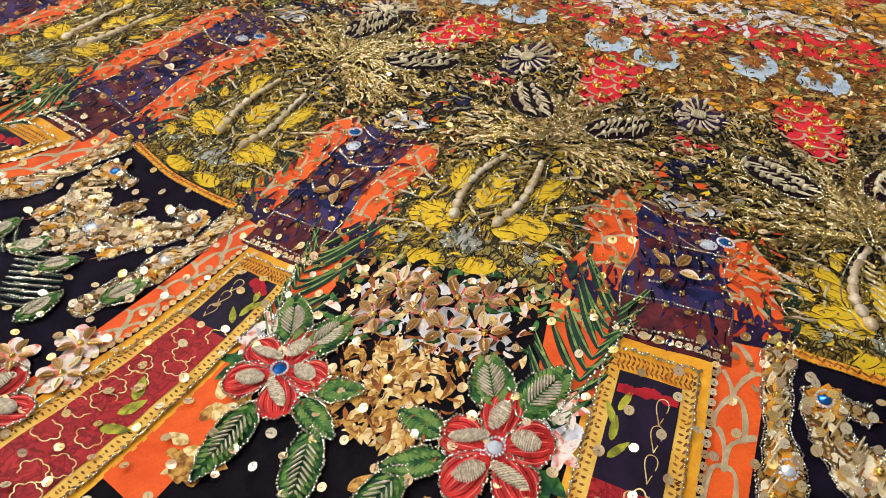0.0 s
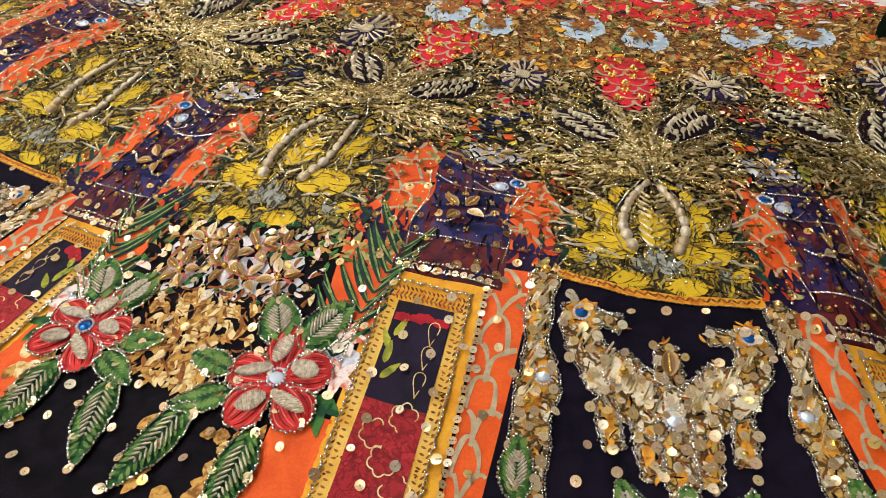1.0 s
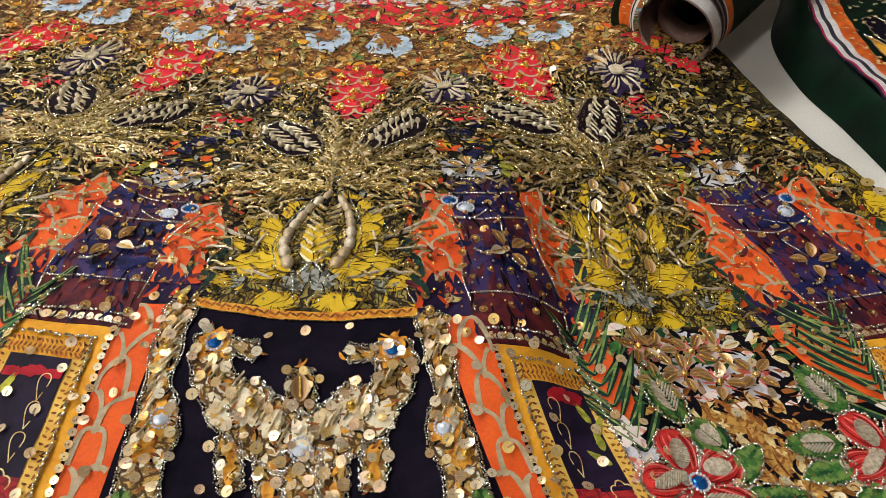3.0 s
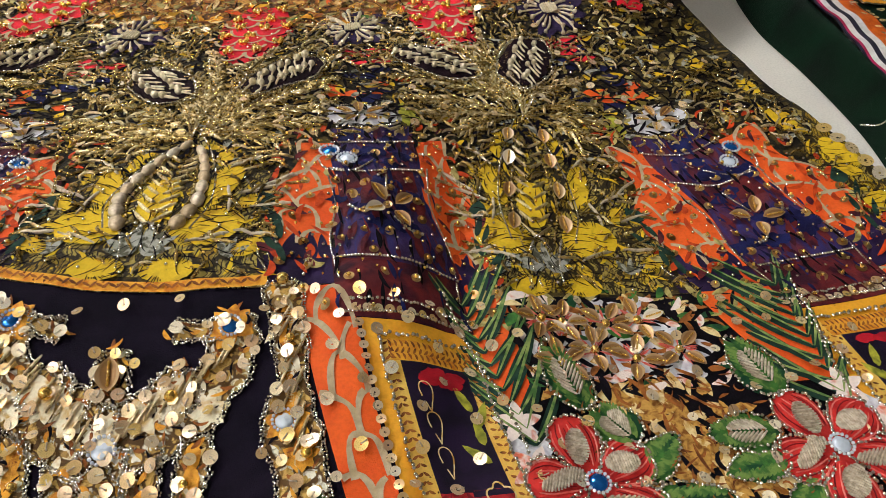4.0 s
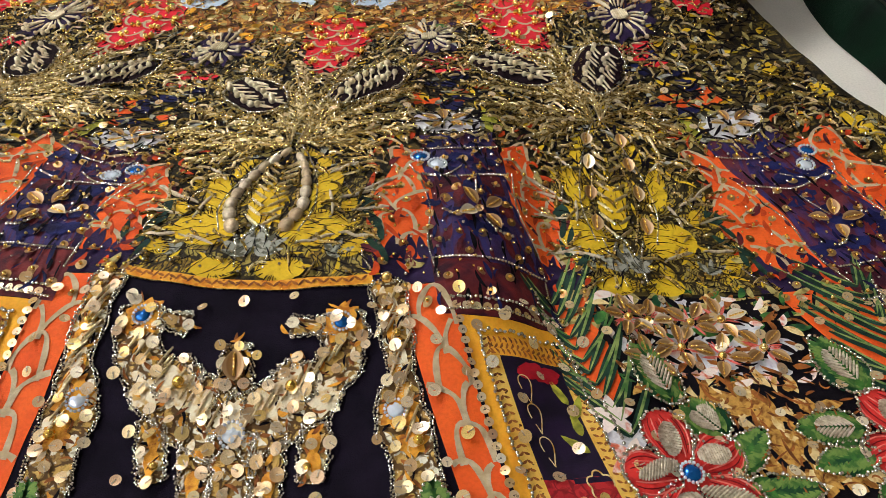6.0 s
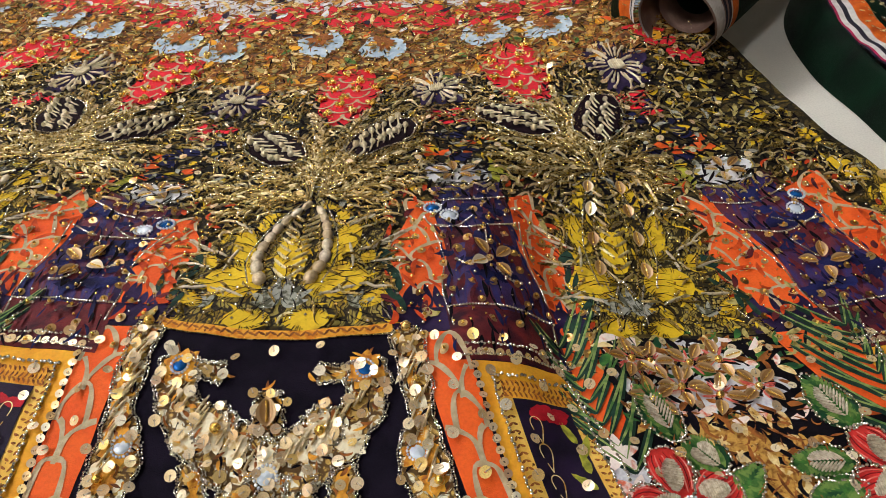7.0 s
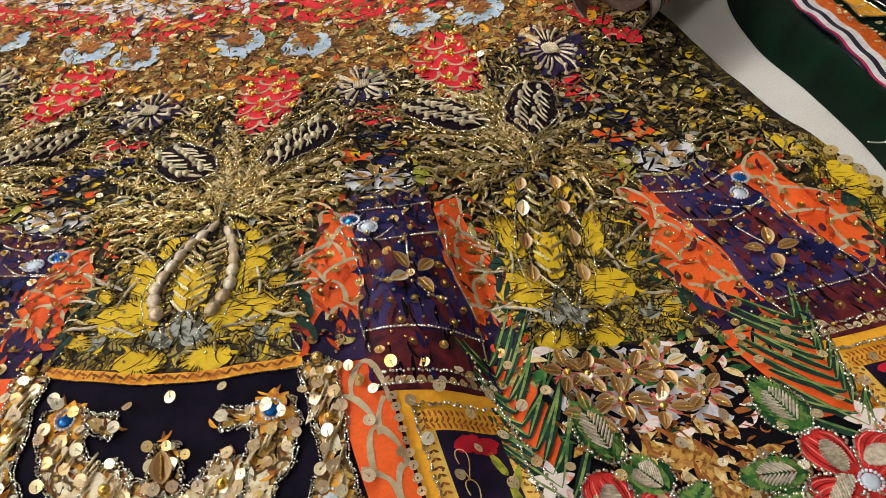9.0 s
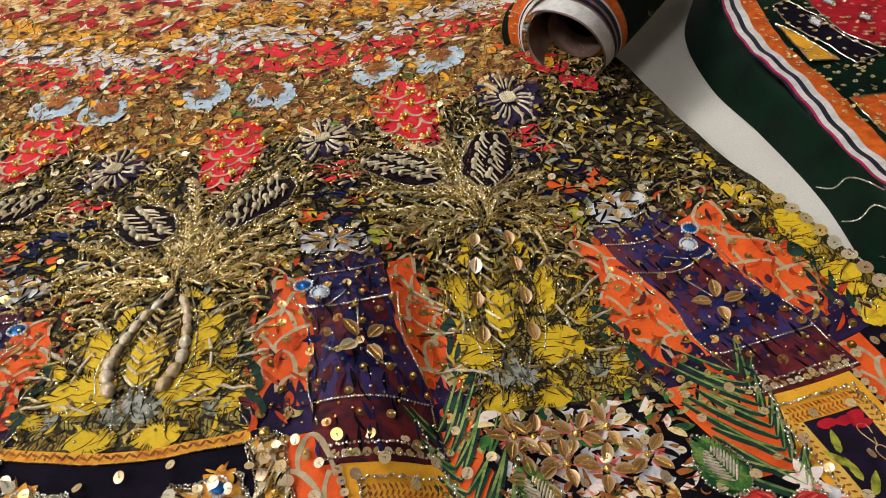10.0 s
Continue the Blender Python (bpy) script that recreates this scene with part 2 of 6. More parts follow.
def cloth(name, light, dark, scale=120, contrast=(.35, .65), rough=.62, sheen=.15, extra=None, gloss=.18):
    """Printed silk: two tones that run into each other, over a fine weave."""
    mat, nt, bs = nodes_of(name)
    n = tex(nt, "ShaderNodeTexNoise", scale, 3, distortion=.6)
    col = ramp_node(nt, n.outputs[0], [(contrast[0], dark), (contrast[1], light)])
    if extra:
        k, cut, tone = extra
        w = tex(nt, "ShaderNodeTexVoronoi", k)
        col = mix(nt, ramp_node(nt, w.outputs["Distance"], [(cut, (1, 1, 1)), (cut + .08, (0, 0, 0))]), col, tone)
    fine = tex(nt, "ShaderNodeTexNoise", 900, 2)
    col = mix(nt, .22, col, ramp_node(nt, fine.outputs[0], [(.3, (.5, .5, .5)), (.6, (1, 1, 1))]), "MULTIPLY")
    nt.links.new(col, bs.inputs["Base Color"])
    bs.inputs["Roughness"].default_value = rough
    bs.inputs["Specular IOR Level"].default_value = gloss
    weave(nt, bs)
    return mat


def print_cloth(name, tones, scale=170, line=(.01, .008, .005), cut=.09, stretch=1.0, hatch=0.0):
    """Dense leafy print: cells of several tones with dark drawn outlines and pen strokes."""
    mat, nt, bs = nodes_of(name)
    c = nt.nodes.new("ShaderNodeTexCoord")
    wob = tex(nt, "ShaderNodeTexNoise", scale * .7, 2)
    off = nt.nodes.new("ShaderNodeVectorMath")
    off.operation = "MULTIPLY_ADD"
    nt.links.new(wob.outputs["Color"], off.inputs[0])
    off.inputs[1].default_value = (1.6 / scale,) * 3
    nt.links.new(c.outputs["Object"], off.inputs[2])
    mp = nt.nodes.new("ShaderNodeMapping")
    mp.inputs["Scale"].default_value = (1, stretch, 1)
    mp.inputs["Rotation"].default_value = (0, 0, .5)
    nt.links.new(off.outputs[0], mp.inputs[0])
    cell = tex(nt, "ShaderNodeTexVoronoi", scale, vec=mp.outputs[0])
    edge = tex(nt, "ShaderNodeTexVoronoi", scale, vec=mp.outputs[0])
    edge.feature = "DISTANCE_TO_EDGE"
    sep = nt.nodes.new("ShaderNodeSeparateColor")
    nt.links.new(cell.outputs["Color"], sep.inputs[0])
    k = len(tones)
    col = ramp_node(nt, sep.outputs[0], [(i / k, t) for i, t in enumerate(tones)], "CONSTANT")
    shade = tex(nt, "ShaderNodeTexNoise", scale * 2.2, 3, distortion=1.5)
    col = mix(nt, .75, col, ramp_node(nt, shade.outputs[0], [(.36, (.34, .28, .2)), (.52, (1, 1, 1))]), "MULTIPLY")
    if hatch:
        w = tex(nt, "ShaderNodeTexWave", scale * 1.6, 2, vec=mp.outputs[0], distortion=9)
        col = mix(nt, ramp_node(nt, w.outputs[0], [(hatch, (1, 1, 1)), (hatch + .12, (0, 0, 0))]), col, line)
    col = mix(nt, ramp_node(nt, edge.outputs["Distance"], [(cut * .5, (1, 1, 1)), (cut, (0, 0, 0))]), col, line)
    nt.links.new(col, bs.inputs["Base Color"])
    bs.inputs["Roughness"].default_value = .6
    bs.inputs["Specular IOR Level"].default_value = .22
    weave(nt, bs)
    return mat


def metal(name, tones, rough=.28, metallic=1.0, island=True, wear=.35, twist=0.0):
    """Metal whose pieces differ in tone from one to the next."""
    mat, nt, bs = nodes_of(name)
    if island:
        g = nt.nodes.new("ShaderNodeNewGeometry")
        fac = g.outputs["Random Per Island"]
    else:
        g = nt.nodes.new("ShaderNodeObjectInfo")
        fac = g.outputs["Random"]
    k = max(1, len(tones) - 1)
    col = ramp_node(nt, fac, [(i / k, t) for i, t in enumerate(tones)])
    n = tex(nt, "ShaderNodeTexNoise", 700, 3)
    col = mix(nt, wear, col, ramp_node(nt, n.outputs[0], [(.35, (.3, .25, .2)), (.6, (1, 1, 1))]), "MULTIPLY")
    nt.links.new(col, bs.inputs["Base Color"])
    bs.inputs["Metallic"].default_value = metallic
    r = ramp_node(nt, n.outputs[0], [(.3, (rough * 1.6,) * 3), (.7, (rough,) * 3)])
    nt.links.new(r, bs.inputs["Roughness"])
    if twist:
        f = tex(nt, "ShaderNodeTexNoise", 1500, 1)
        bump = nt.nodes.new("ShaderNodeBump")
        bump.inputs["Strength"].default_value, bump.inputs["Distance"].default_value = twist, .0005
        nt.links.new(f.outputs[0], bump.inputs["Height"])
        nt.links.new(bump.outputs[0], bs.inputs["Normal"])
    return mat


NAVY = cloth("navy_silk", (.0095, .0062, .0150), (.0045, .0030, .0080), 90, rough=.8, gloss=.08)
BLACK = cloth("black_silk", (.0080, .0058, .0095), (.0032, .0025, .004), 120, rough=.8, gloss=.08)
ORANGE = cloth("orange_silk", (.84, .125, .018), (.72, .080, .012), 60, (.3, .6))
BURNT = cloth("burnt_orange_stroke_silk", (.66, .075, .010), (.34, .030, .006), 200)
YELLOW = cloth("yellow_silk", (.84, .42, .03), (.70, .28, .015), 70, (.3, .6))
LEMON = cloth("lemon_silk", (.73, .49, .020), (.46, .28, .012), 160, (.30, .46))
OCHRE = cloth("ochre_edge_print", (.82, .40, .04), (.66, .22, .015), 300, (.35, .55), extra=(300, .44, (.12, .025, .003)))
DOTTED = cloth("dotted_yellow_print", (.84, .54, .12), (.74, .40, .05), 90, (.3, .6), extra=(330, .46, (.10, .025, .003)))
def tri_cloth(name, tones, scale):
    """Printed silk in three tones that run into each other along brushed streaks."""
    mat, nt, bs = nodes_of(name)
    c = nt.nodes.new("ShaderNodeTexCoord")
    mp = nt.nodes.new("ShaderNodeMapping")
    mp.inputs["Scale"].default_value = (2.2, .8, 1)
    nt.links.new(c.outputs["Object"], mp.inputs[0])
    n = tex(nt, "ShaderNodeTexNoise", scale, 4, vec=mp.outputs[0], distortion=1.2)
    col = ramp_node(nt, n.outputs[0], [(.32 + .30 * i / (len(tones) - 1), t) for i, t in enumerate(tones)])
    fine = tex(nt, "ShaderNodeTexNoise", 900, 2)
    col = mix(nt, .3, col, ramp_node(nt, fine.outputs[0], [(.3, (.4, .4, .4)), (.6, (1, 1, 1))]), "MULTIPLY")
    nt.links.new(col, bs.inputs["Base Color"])
    bs.inputs["Roughness"].default_value = .55
    bs.inputs["Specular IOR Level"].default_value = .2
    weave(nt, bs)
    return mat


INDIGO = cloth("indigo_silk", (.034, .017, .072), (.010, .005, .024), 80, (.35, .65), gloss=.12)
URNSILK = tri_cloth("indigo_maroon_urn_silk", [(.020, .010, .045), (.050, .026, .105), (.032, .028, .14), (.085, .020, .050), (.15, .026, .036)], 45)
AUBERGINE = cloth("aubergine_brown_silk", (.016, .006, .010), (.006, .003, .005), 120, gloss=.06)
PLUM = cloth("plum_black_silk", (.016, .007, .030), (.006, .003, .012), 90)
ULTRA = cloth("ultramarine_silk", (.016, .020, .105), (.006, .005, .03), 110, gloss=.12)
MAROON = cloth("maroon_silk", (.16, .018, .020), (.035, .006, .016), 130)
CRIMSON = cloth("crimson_silk", (.50, .012, .025), (.26, .006, .014), 120, (.3, .6))
SCARLET = cloth("scarlet_petal_silk", (.66, .036, .030), (.36, .012, .012), 150, (.32, .58))
ROSE = cloth("rose_streak_silk", (.82, .24, .20), (.72, .10, .08), 300)
DARKRED = cloth("dark_red_streak_silk", (.26, .006, .008), (.16, .004, .006), 300)
PINKRED = cloth("pink_red_silk", (.80, .022, .045), (.58, .010, .022), 100, (.3, .6))
GREEN = cloth("leaf_green_silk", (.060, .190, .034), (.008, .058, .022), 150, (.42, .60))
PALEGREEN = cloth("pale_leaf_green_silk", (.16, .26, .06), (.05, .14, .03), 300, (.42, .56))
TEAL = cloth("dark_teal_silk", (.016, .055, .035), (.005, .018, .012), 150)
FROND = cloth("pale_frond_silk", (.30, .38, .12), (.06, .15, .04), 220)
SKY = cloth("pale_blue_silk", (.50, .61, .72), (.28, .38, .50), 130, (.3, .6))
LILAC = cloth("lilac_white_silk", (.74, .74, .77), (.48, .45, .52), 170, (.35, .55))
BLUSH = cloth("blush_petal_silk", (.86, .74, .68), (.72, .16, .09), 190, (.36, .50))
GREYLEAF = cloth("grey_leaf_silk", (.36, .36, .31), (.09, .09, .06), 300, (.42, .54))
LIME = cloth("lime_leaf_silk", (.50, .48, .05), (.16, .17, .02), 220)
BEIGE = cloth("beige_lattice_print", (.54, .43, .28), (.42, .31, .18), 200)
GOLDLEAF = cloth("gold_leaf_silk", (.60, .33, .075), (.22, .080, .013), 330, (.38, .56))
STRAW = cloth("pale_straw_leaf_silk", (.82, .66, .34), (.50, .26, .05), 300, (.36, .56))
KHAKI = cloth("khaki_leaf_silk", (.46, .38, .14), (.20, .15, .04), 260, (.36, .56))
RUSTBROWN = cloth("russet_leaf_silk", (.36, .12, .024), (.13, .040, .010), 220, (.36, .56))
SWAG = print_cloth("tan_flower_print", [(.56, .40, .18), (.76, .66, .44), (.40, .24, .07), (.80, .76, .62), (.60, .38, .10)], 190, (.10, .05, .012), .09)
OLIVE = print_cloth("olive_plume_print", [(.06, .048, .012), (.12, .09, .018), (.02, .016, .006), (.22, .16, .022), (.08, .055, .014)], 120, (.006, .004, .002), .10)
DOME = print_cloth("mustard_engraved_print", [(.50, .34, .02), (.36, .235, .022), (.24, .155, .018), (.58, .40, .02), (.34, .26, .06)], 110, (.02, .013, .004), .07, 1.0, .14)
IVORYPETAL = cloth("ivory_petal_silk", (.84, .76, .56), (.62, .40, .14), 260, (.34, .56))
AMBER = cloth("amber_petal_silk", (.80, .38, .04), (.44, .14, .014), 280, (.34, .58))
BRIGHTRUST = cloth("bright_orange_border_silk", (.72, .15, .016), (.50, .08, .010), 180)
TAN = print_cloth("tan_foliage_print", [(.36, .18, .035), (.46, .26, .06), (.24, .10, .02), (.42, .27, .12), (.56, .30, .02), (.18, .08, .035)], 90, (.07, .03, .008), .06)
REDFLORAL = print_cloth("red_floral_print", [(.40, .012, .02), (.32, .010, .018), (.46, .022, .026), (.36, .014, .02)], 120, (.20, .006, .012), .03)
HAZY = print_cloth("gold_band_print", [(.74, .46, .10), (.64, .34, .09), (.66, .16, .06), (.78, .58, .26)], 100, (.42, .2, .06), .04)

CHAMPAGNE = [(.54, .34, .15), (.84, .66, .38), (.64, .42, .22), (.95, .86, .66), (.82, .58, .18), (.56, .36, .20), (.88, .72, .48), (.72, .46, .28)]
SEQUIN = metal("champagne_sequin_foil", CHAMPAGNE, .24, .55, wear=.2)
SEQUIN_LOOSE = metal("champagne_sequin_foil_single", CHAMPAGNE, .24, .6, island=False, wear=.2)
SEQUIN_DARK = metal("bronze_sequin_foil", [(.42, .25, .10), (.56, .38, .18), (.30, .16, .06), (.66, .50, .28)], .28)
BULLION = metal("antique_gold_bullion", [(.34, .23, .065), (.74, .55, .21), (.15, .10, .025), (.54, .38, .125), (.94, .80, .46)], .22, wear=.6, twist=.9)
PEARL = metal("ivory_gilt_bullion", [(.82, .71, .48), (.90, .82, .62), (.70, .57, .35)], .30, .5, wear=.4, twist=.7)
GILTPALE = metal("pale_gilt_bullion", [(.80, .66, .38), (.92, .80, .52), (.60, .46, .23)], .24, .95, wear=.5, twist=.7)
TAUPE = metal("taupe_bullion", [(.62, .53, .40), (.72, .64, .51), (.54, .45, .33)], .34, .45, wear=.5, twist=.9)
SILVER = metal("silver_bead", [(.88, .86, .80), (.98, .96, .92), (.68, .64, .54), (.94, .88, .70)], .10, wear=.1)
GOLD = metal("polished_gold_bead", [(1.0, .70, .18), (.95, .60, .12), (1.0, .78, .30)], .20, wear=.05)
WHITESTONE = metal("white_crystal_bead", [(.80, .85, .92), (.62, .68, .76), (.95, .97, 1.0)], .12, .35, wear=.0)
CRYSTAL = metal("clear_foiled_crystal", [(.80, .88, .97), (.66, .76, .88)], .08, .35, wear=.0)
BLUE = metal("blue_foiled_crystal", [(.02, .20, .62), (.015, .13, .45)], .08, .7, wear=.0)


def shell_material():
    """Folded sequin: brown foil within, a pale turned rim."""
    mat, nt, bs = nodes_of("folded_shell_foil")
    c = nt.nodes.new("ShaderNodeTexCoord")
    mp = nt.nodes.new("ShaderNodeMapping")
    mp.inputs["Location"].default_value = (-1, 0, 0)
    mp.inputs["Scale"].default_value = (2, 2.5, 0)
    nt.links.new(c.outputs["Object"], mp.inputs[0])
    ln = nt.nodes.new("ShaderNodeVectorMath")
    ln.operation = "LENGTH"
    nt.links.new(mp.outputs[0], ln.inputs[0])
    info = nt.nodes.new("ShaderNodeObjectInfo")
    inner = ramp_node(nt, info.outputs["Random"], [(0, (.20, .095, .030)), (.5, (.29, .155, .055)), (.80, (.38, .23, .10)), (.95, (.82, .72, .54))])
    rim = ramp_node(nt, info.outputs["Random"], [(0, (.34, .20, .085)), (.7, (.46, .30, .15)), (1, (.94, .88, .74))])
    col = mix(nt, ramp_node(nt, ln.outputs["Value"], [(.74, (0, 0, 0)), (.92, (1, 1, 1))]), inner, rim)
    nt.links.new(col, bs.inputs["Base Color"])
    bs.inputs["Metallic"].default_value, bs.inputs["Roughness"].default_value = .35, .36
    return mat


SHELL = shell_material()

# ---- room and table ----
rng = np.random.default_rng(7)


def box_mesh(name, x0, x1, y0, y1, z0, z1, material, bevel=0.0):
    bm = bmesh.new()
    bmesh.ops.create_cube(bm, size=1, matrix=Matrix.Translation(((x0 + x1) / 2, (y0 + y1) / 2, (z0 + z1) / 2)) @ Matrix.Diagonal((x1 - x0, y1 - y0, z1 - z0, 1)))
    if bevel:
        bmesh.ops.bevel(bm, geom=bm.edges[:], offset=bevel, segments=2, affect="EDGES")
    me = bpy.data.meshes.new(name)
    bm.to_mesh(me)
    bm.free()
    me.materials.append(material)
    return me


PLASTER = cloth("warm_grey_plaster", (.40, .36, .31), (.34, .31, .27), 6, rough=.85, sheen=0)
FLOORTILE = cloth("grey_floor_tile", (.34, .32, .30), (.26, .25, .24), 9, rough=.4, sheen=0)
LINEN = cloth("greige_table_cloth", (.76, .73, .66), (.69, .66, .60), 30, (.3, .7), rough=.85)
TZ = -.0155
for name, b in (("wall_north", (-2.6, 3.0, 2.5, 2.62)), ("wall_south", (-2.6, 3.0, -2.12, -2.0)), ("wall_west", (-2.62, -2.5, -2, 2.5)), ("wall_east", (2.9, 3.02, -2, 2.5))):
    tagged(new(name, box_mesh(name, *b, -.83, 1.9, PLASTER)), "plain warm grey plaster wall of the room", "wall", kind="structure")
tagged(new("floor", box_mesh("floor", -2.6, 3.0, -2.1, 2.6, -.95, -.83, FLOORTILE)), "grey tiled floor under the table", "floor", kind="structure")
tagged(new("ceiling", box_mesh("ceiling", -2.6, 3.0, -2.1, 2.6, 1.9, 2.0, PLASTER)), "plain warm grey ceiling with light panels", "ceiling", kind="structure")

GLOW, nt, bs = nodes_of("lit_diffuser")
bs.inputs["Emission Color"].default_value = (1.0, .985, .965, 1)
bs.inputs["Emission Strength"].default_value = PANEL_GLOW
WHITEMETAL = metal("white_enamelled_metal", [(.8, .8, .78), (.8, .8, .78)], .4, 0.0, wear=.1)
for x, y in ((-1.9, -.1), (-1.6, .95), (-.1, 1.55), (-1.0, -1.1)):
    lamp = thing("ceiling_light", "square white ceiling light panel, lit", "ceiling light", "ceiling lights")
    lamp.location = (x, y, 1.88)
    f = part("frame", box_mesh("frame", -.20, .20, -.20, .20, -.005, .02, WHITEMETAL, .004), WHITEMETAL, lamp)
    d = part("diffuser", box_mesh("diffuser", -.18, .18, -.18, .18, -.016, -.0055, GLOW), GLOW, lamp, "glowing diffuser")

table = thing("table", "long table covered with a plain greige cloth", "table")
part("tabletop", box_mesh("tabletop", -1.2, 1.3, -.25, 1.3, TZ - .03, TZ, LINEN, .004), LINEN, table, "greige cloth-covered top")
for x in (-1.12, 1.22):
    for y in (-.17, 1.22):
        part("leg", box_mesh("leg", x - .03, x + .03, y - .03, y + .03, -.83, TZ - .03, PLASTER, .003), PLASTER, table)

# ---- the skirt: printed cloth ----
skirt = thing("embroidered_skirt", "flared printed silk skirt embroidered with sequins and gilt bullion", "skirt")
A_END = 2.875
PANELS = range(-3, 4)
L1, L2, L3, L4 = .00035, .0007, .00105, .0014


def clampa(x):
    return np.minimum(x, A_END)


for n in PANELS:
    odd = n % 2
    half = .42 if odd else .58
    if n - half < A_END:
        s = patch(Soup(), n - half, min(n + half, A_END), -3.2, 0, 0, 120, 46)
        part("cloth_panel", s, NAVY if odd else BLACK, skirt, "navy silk panel" if odd else "black silk panel under printed flowers")
    hi = min(n + .5, A_END)
    if n - .5 < A_END:
        part("cloth_panel", patch(Soup(), n - .5, hi, 0, 2.2, 0, 110, 50), OLIVE, skirt, "olive and black plume-printed silk")
        part("cloth_panel", patch(Soup(), n - .5, hi, 2.2, 4.1, 0, 80, 40), TAN, skirt, "tan foliage-printed silk")
        part("cloth_panel", patch(Soup(), n - .5, hi, 4.1, 7.0, 0, 60, 30), HAZY, skirt, "gold and red banded silk near the waist")

# hem side: the cloth turns down to the table along its cut edge
v = np.linspace(-3.2, 7.0, 220)
e = flat(A_END, v)
out = flat(A_END + .012, v)
s = Soup()
top, low = drape(e, 0), drape(out, -.004)
low[:, 2] = TZ + .0005
mid = .5 * (top + low)
mid[:, :2] = low[:, :2]
s.add(np.stack([top, mid, low], 1), grid_faces(220, 3))
part("side_hem", s, BLACK, skirt, "dark turned side hem")

# shared collections of small work, filled by the motifs below
silver, goldline, bullion, ivory, taupe = Soup(), Soup(), Soup(), Soup(), Soup()
gold_balls, fibres = Soup(), Soup()
seq_places, bronze_places, shells = [], [], []


def spot_in(a):
    return a < A_END - .03


def path_av(points, n=40):
    """A smooth plan path through (a, v) places."""
    p = smooth_path(points, n)
    return flat(clampa(p[:, 0]), p[:, 1])


def oval(rx, ry, n=20, rough=0.0, turn=0.0, r=None):
    t = np.arange(n) / n * 2 * math.pi - radians(turn)
    k = 1 / np.sqrt((np.cos(t) / rx)**2 + (np.sin(t) / ry)**2)
    if rough:
        k = k * (1 + rough * (r or rng).uniform(-1, 1, n))
    return k


def lobed(radius, lobes, depth, n=40, turn=0.0):
    t = np.arange(n) / n * 2 * math.pi - radians(turn)
    return radius * (1 - depth + depth * np.abs(np.cos(lobes * t / 2)))


def patch_part(name, material, label, build):
    s = Soup()
    build(s)
    return part(name, s, material, skirt, label)


def scale_lattice(a0, a1, v0, v1, step=.0125, width=.0008, h=L2):
    """Beige fish-scale arches over an orange band, from v0 to v1."""
    s = Soup()
    m = max(2, int(abs(v1 - v0) * .1 / step))
    rise = abs(v1 - v0) / m
    for i in range(m):
        v = min(v0, v1) + rise * i
        for fc, hw in (((.36, .36),) if i % 2 else ((-.12, .48), (.86, .50))):
            t = np.linspace(0, math.pi, 15)
            f = fc - hw * np.cos(t)
            keep = (f >= 0) & (f <= 1)
            if keep.sum() < 4:
                continue
            vv = v + rise * (1.15 * np.sin(t)**.8 + .10 * np.sin(3 * t + i))[keep]
            aa = np.array([a0(q) + (a1(q) - a0(q)) * g for q, g in zip(vv, f[keep])])
            if spot_in(aa.max()):
                ribbon(s, flat(aa, vv), width * (1 + .25 * np.sin(np.arange(keep.sum()) + i)), h, 3)
    return s if s.n else None


def gem(a, v, material, label, size=.0036, dx=0.0, lift=0.0):
    """A foiled stone in a ring of small silver balls."""
    if not spot_in(a):
        return
    sp = Spot(a, v)
    c = drape(sp.at(dx, 0), .0011 + lift)
    n = normals(sp.at(dx, 0))
    st = Soup()
    k = 10
    t = np.arange(k) / k * 2 * math.pi
    levels = ((.80, .0002), (.82, .0010), (.55, .0016), (.0001, .0017))
    vv = np.stack([np.stack([c[0] + size * r * np.cos(t + i * .31), c[1] + size * r * np.sin(t + i * .31), np.full(k, c[2] + z - .0006)], -1) for i, (r, z) in enumerate(levels)])
    vv[2, ::2, 2] -= .0006
    vv[1, 1::2, 2] -= .0003
    st.add(vv, grid_faces(4, k, True)[:, ::-1])
    g = part("rhinestone", st, material, skirt, label, smooth=False)
    ring = Soup()
    t = np.arange(17) / 17 * 2 * math.pi
    q = drape(sp.at(dx + size * 1.02 * np.cos(t), size * 1.02 * np.sin(t)), .0015 + lift)
    balls(ring, q, size * .175, BALL)
    part("bead_ring", ring, WHITESTONE, g, "ring of white crystal beads", kind="stuff")


def shell(sp, dx, dy, angle, length=.0085, width=.0046):
    """Notes a folded shell-shaped sequin, which is sewn on later."""
    shells.append((sp, dx, dy, angle, length, width))


def shell_flower(a, v, petals=4, turn=0.0, size=.0085, dx=0.0, dy=0.0):
    if not spot_in(a):
        return
    sp = Spot(a, v)
    for i in range(petals):
        ang = turn + i * 360 / petals
        c, s_ = math.cos(radians(ang)), math.sin(radians(ang))
        shell(sp, dx + c * .0022, dy + s_ * .0022, ang, size, size * .52)
    balls(gold_balls, drape(sp.at(dx, dy), .0018), .0016, ROUND)


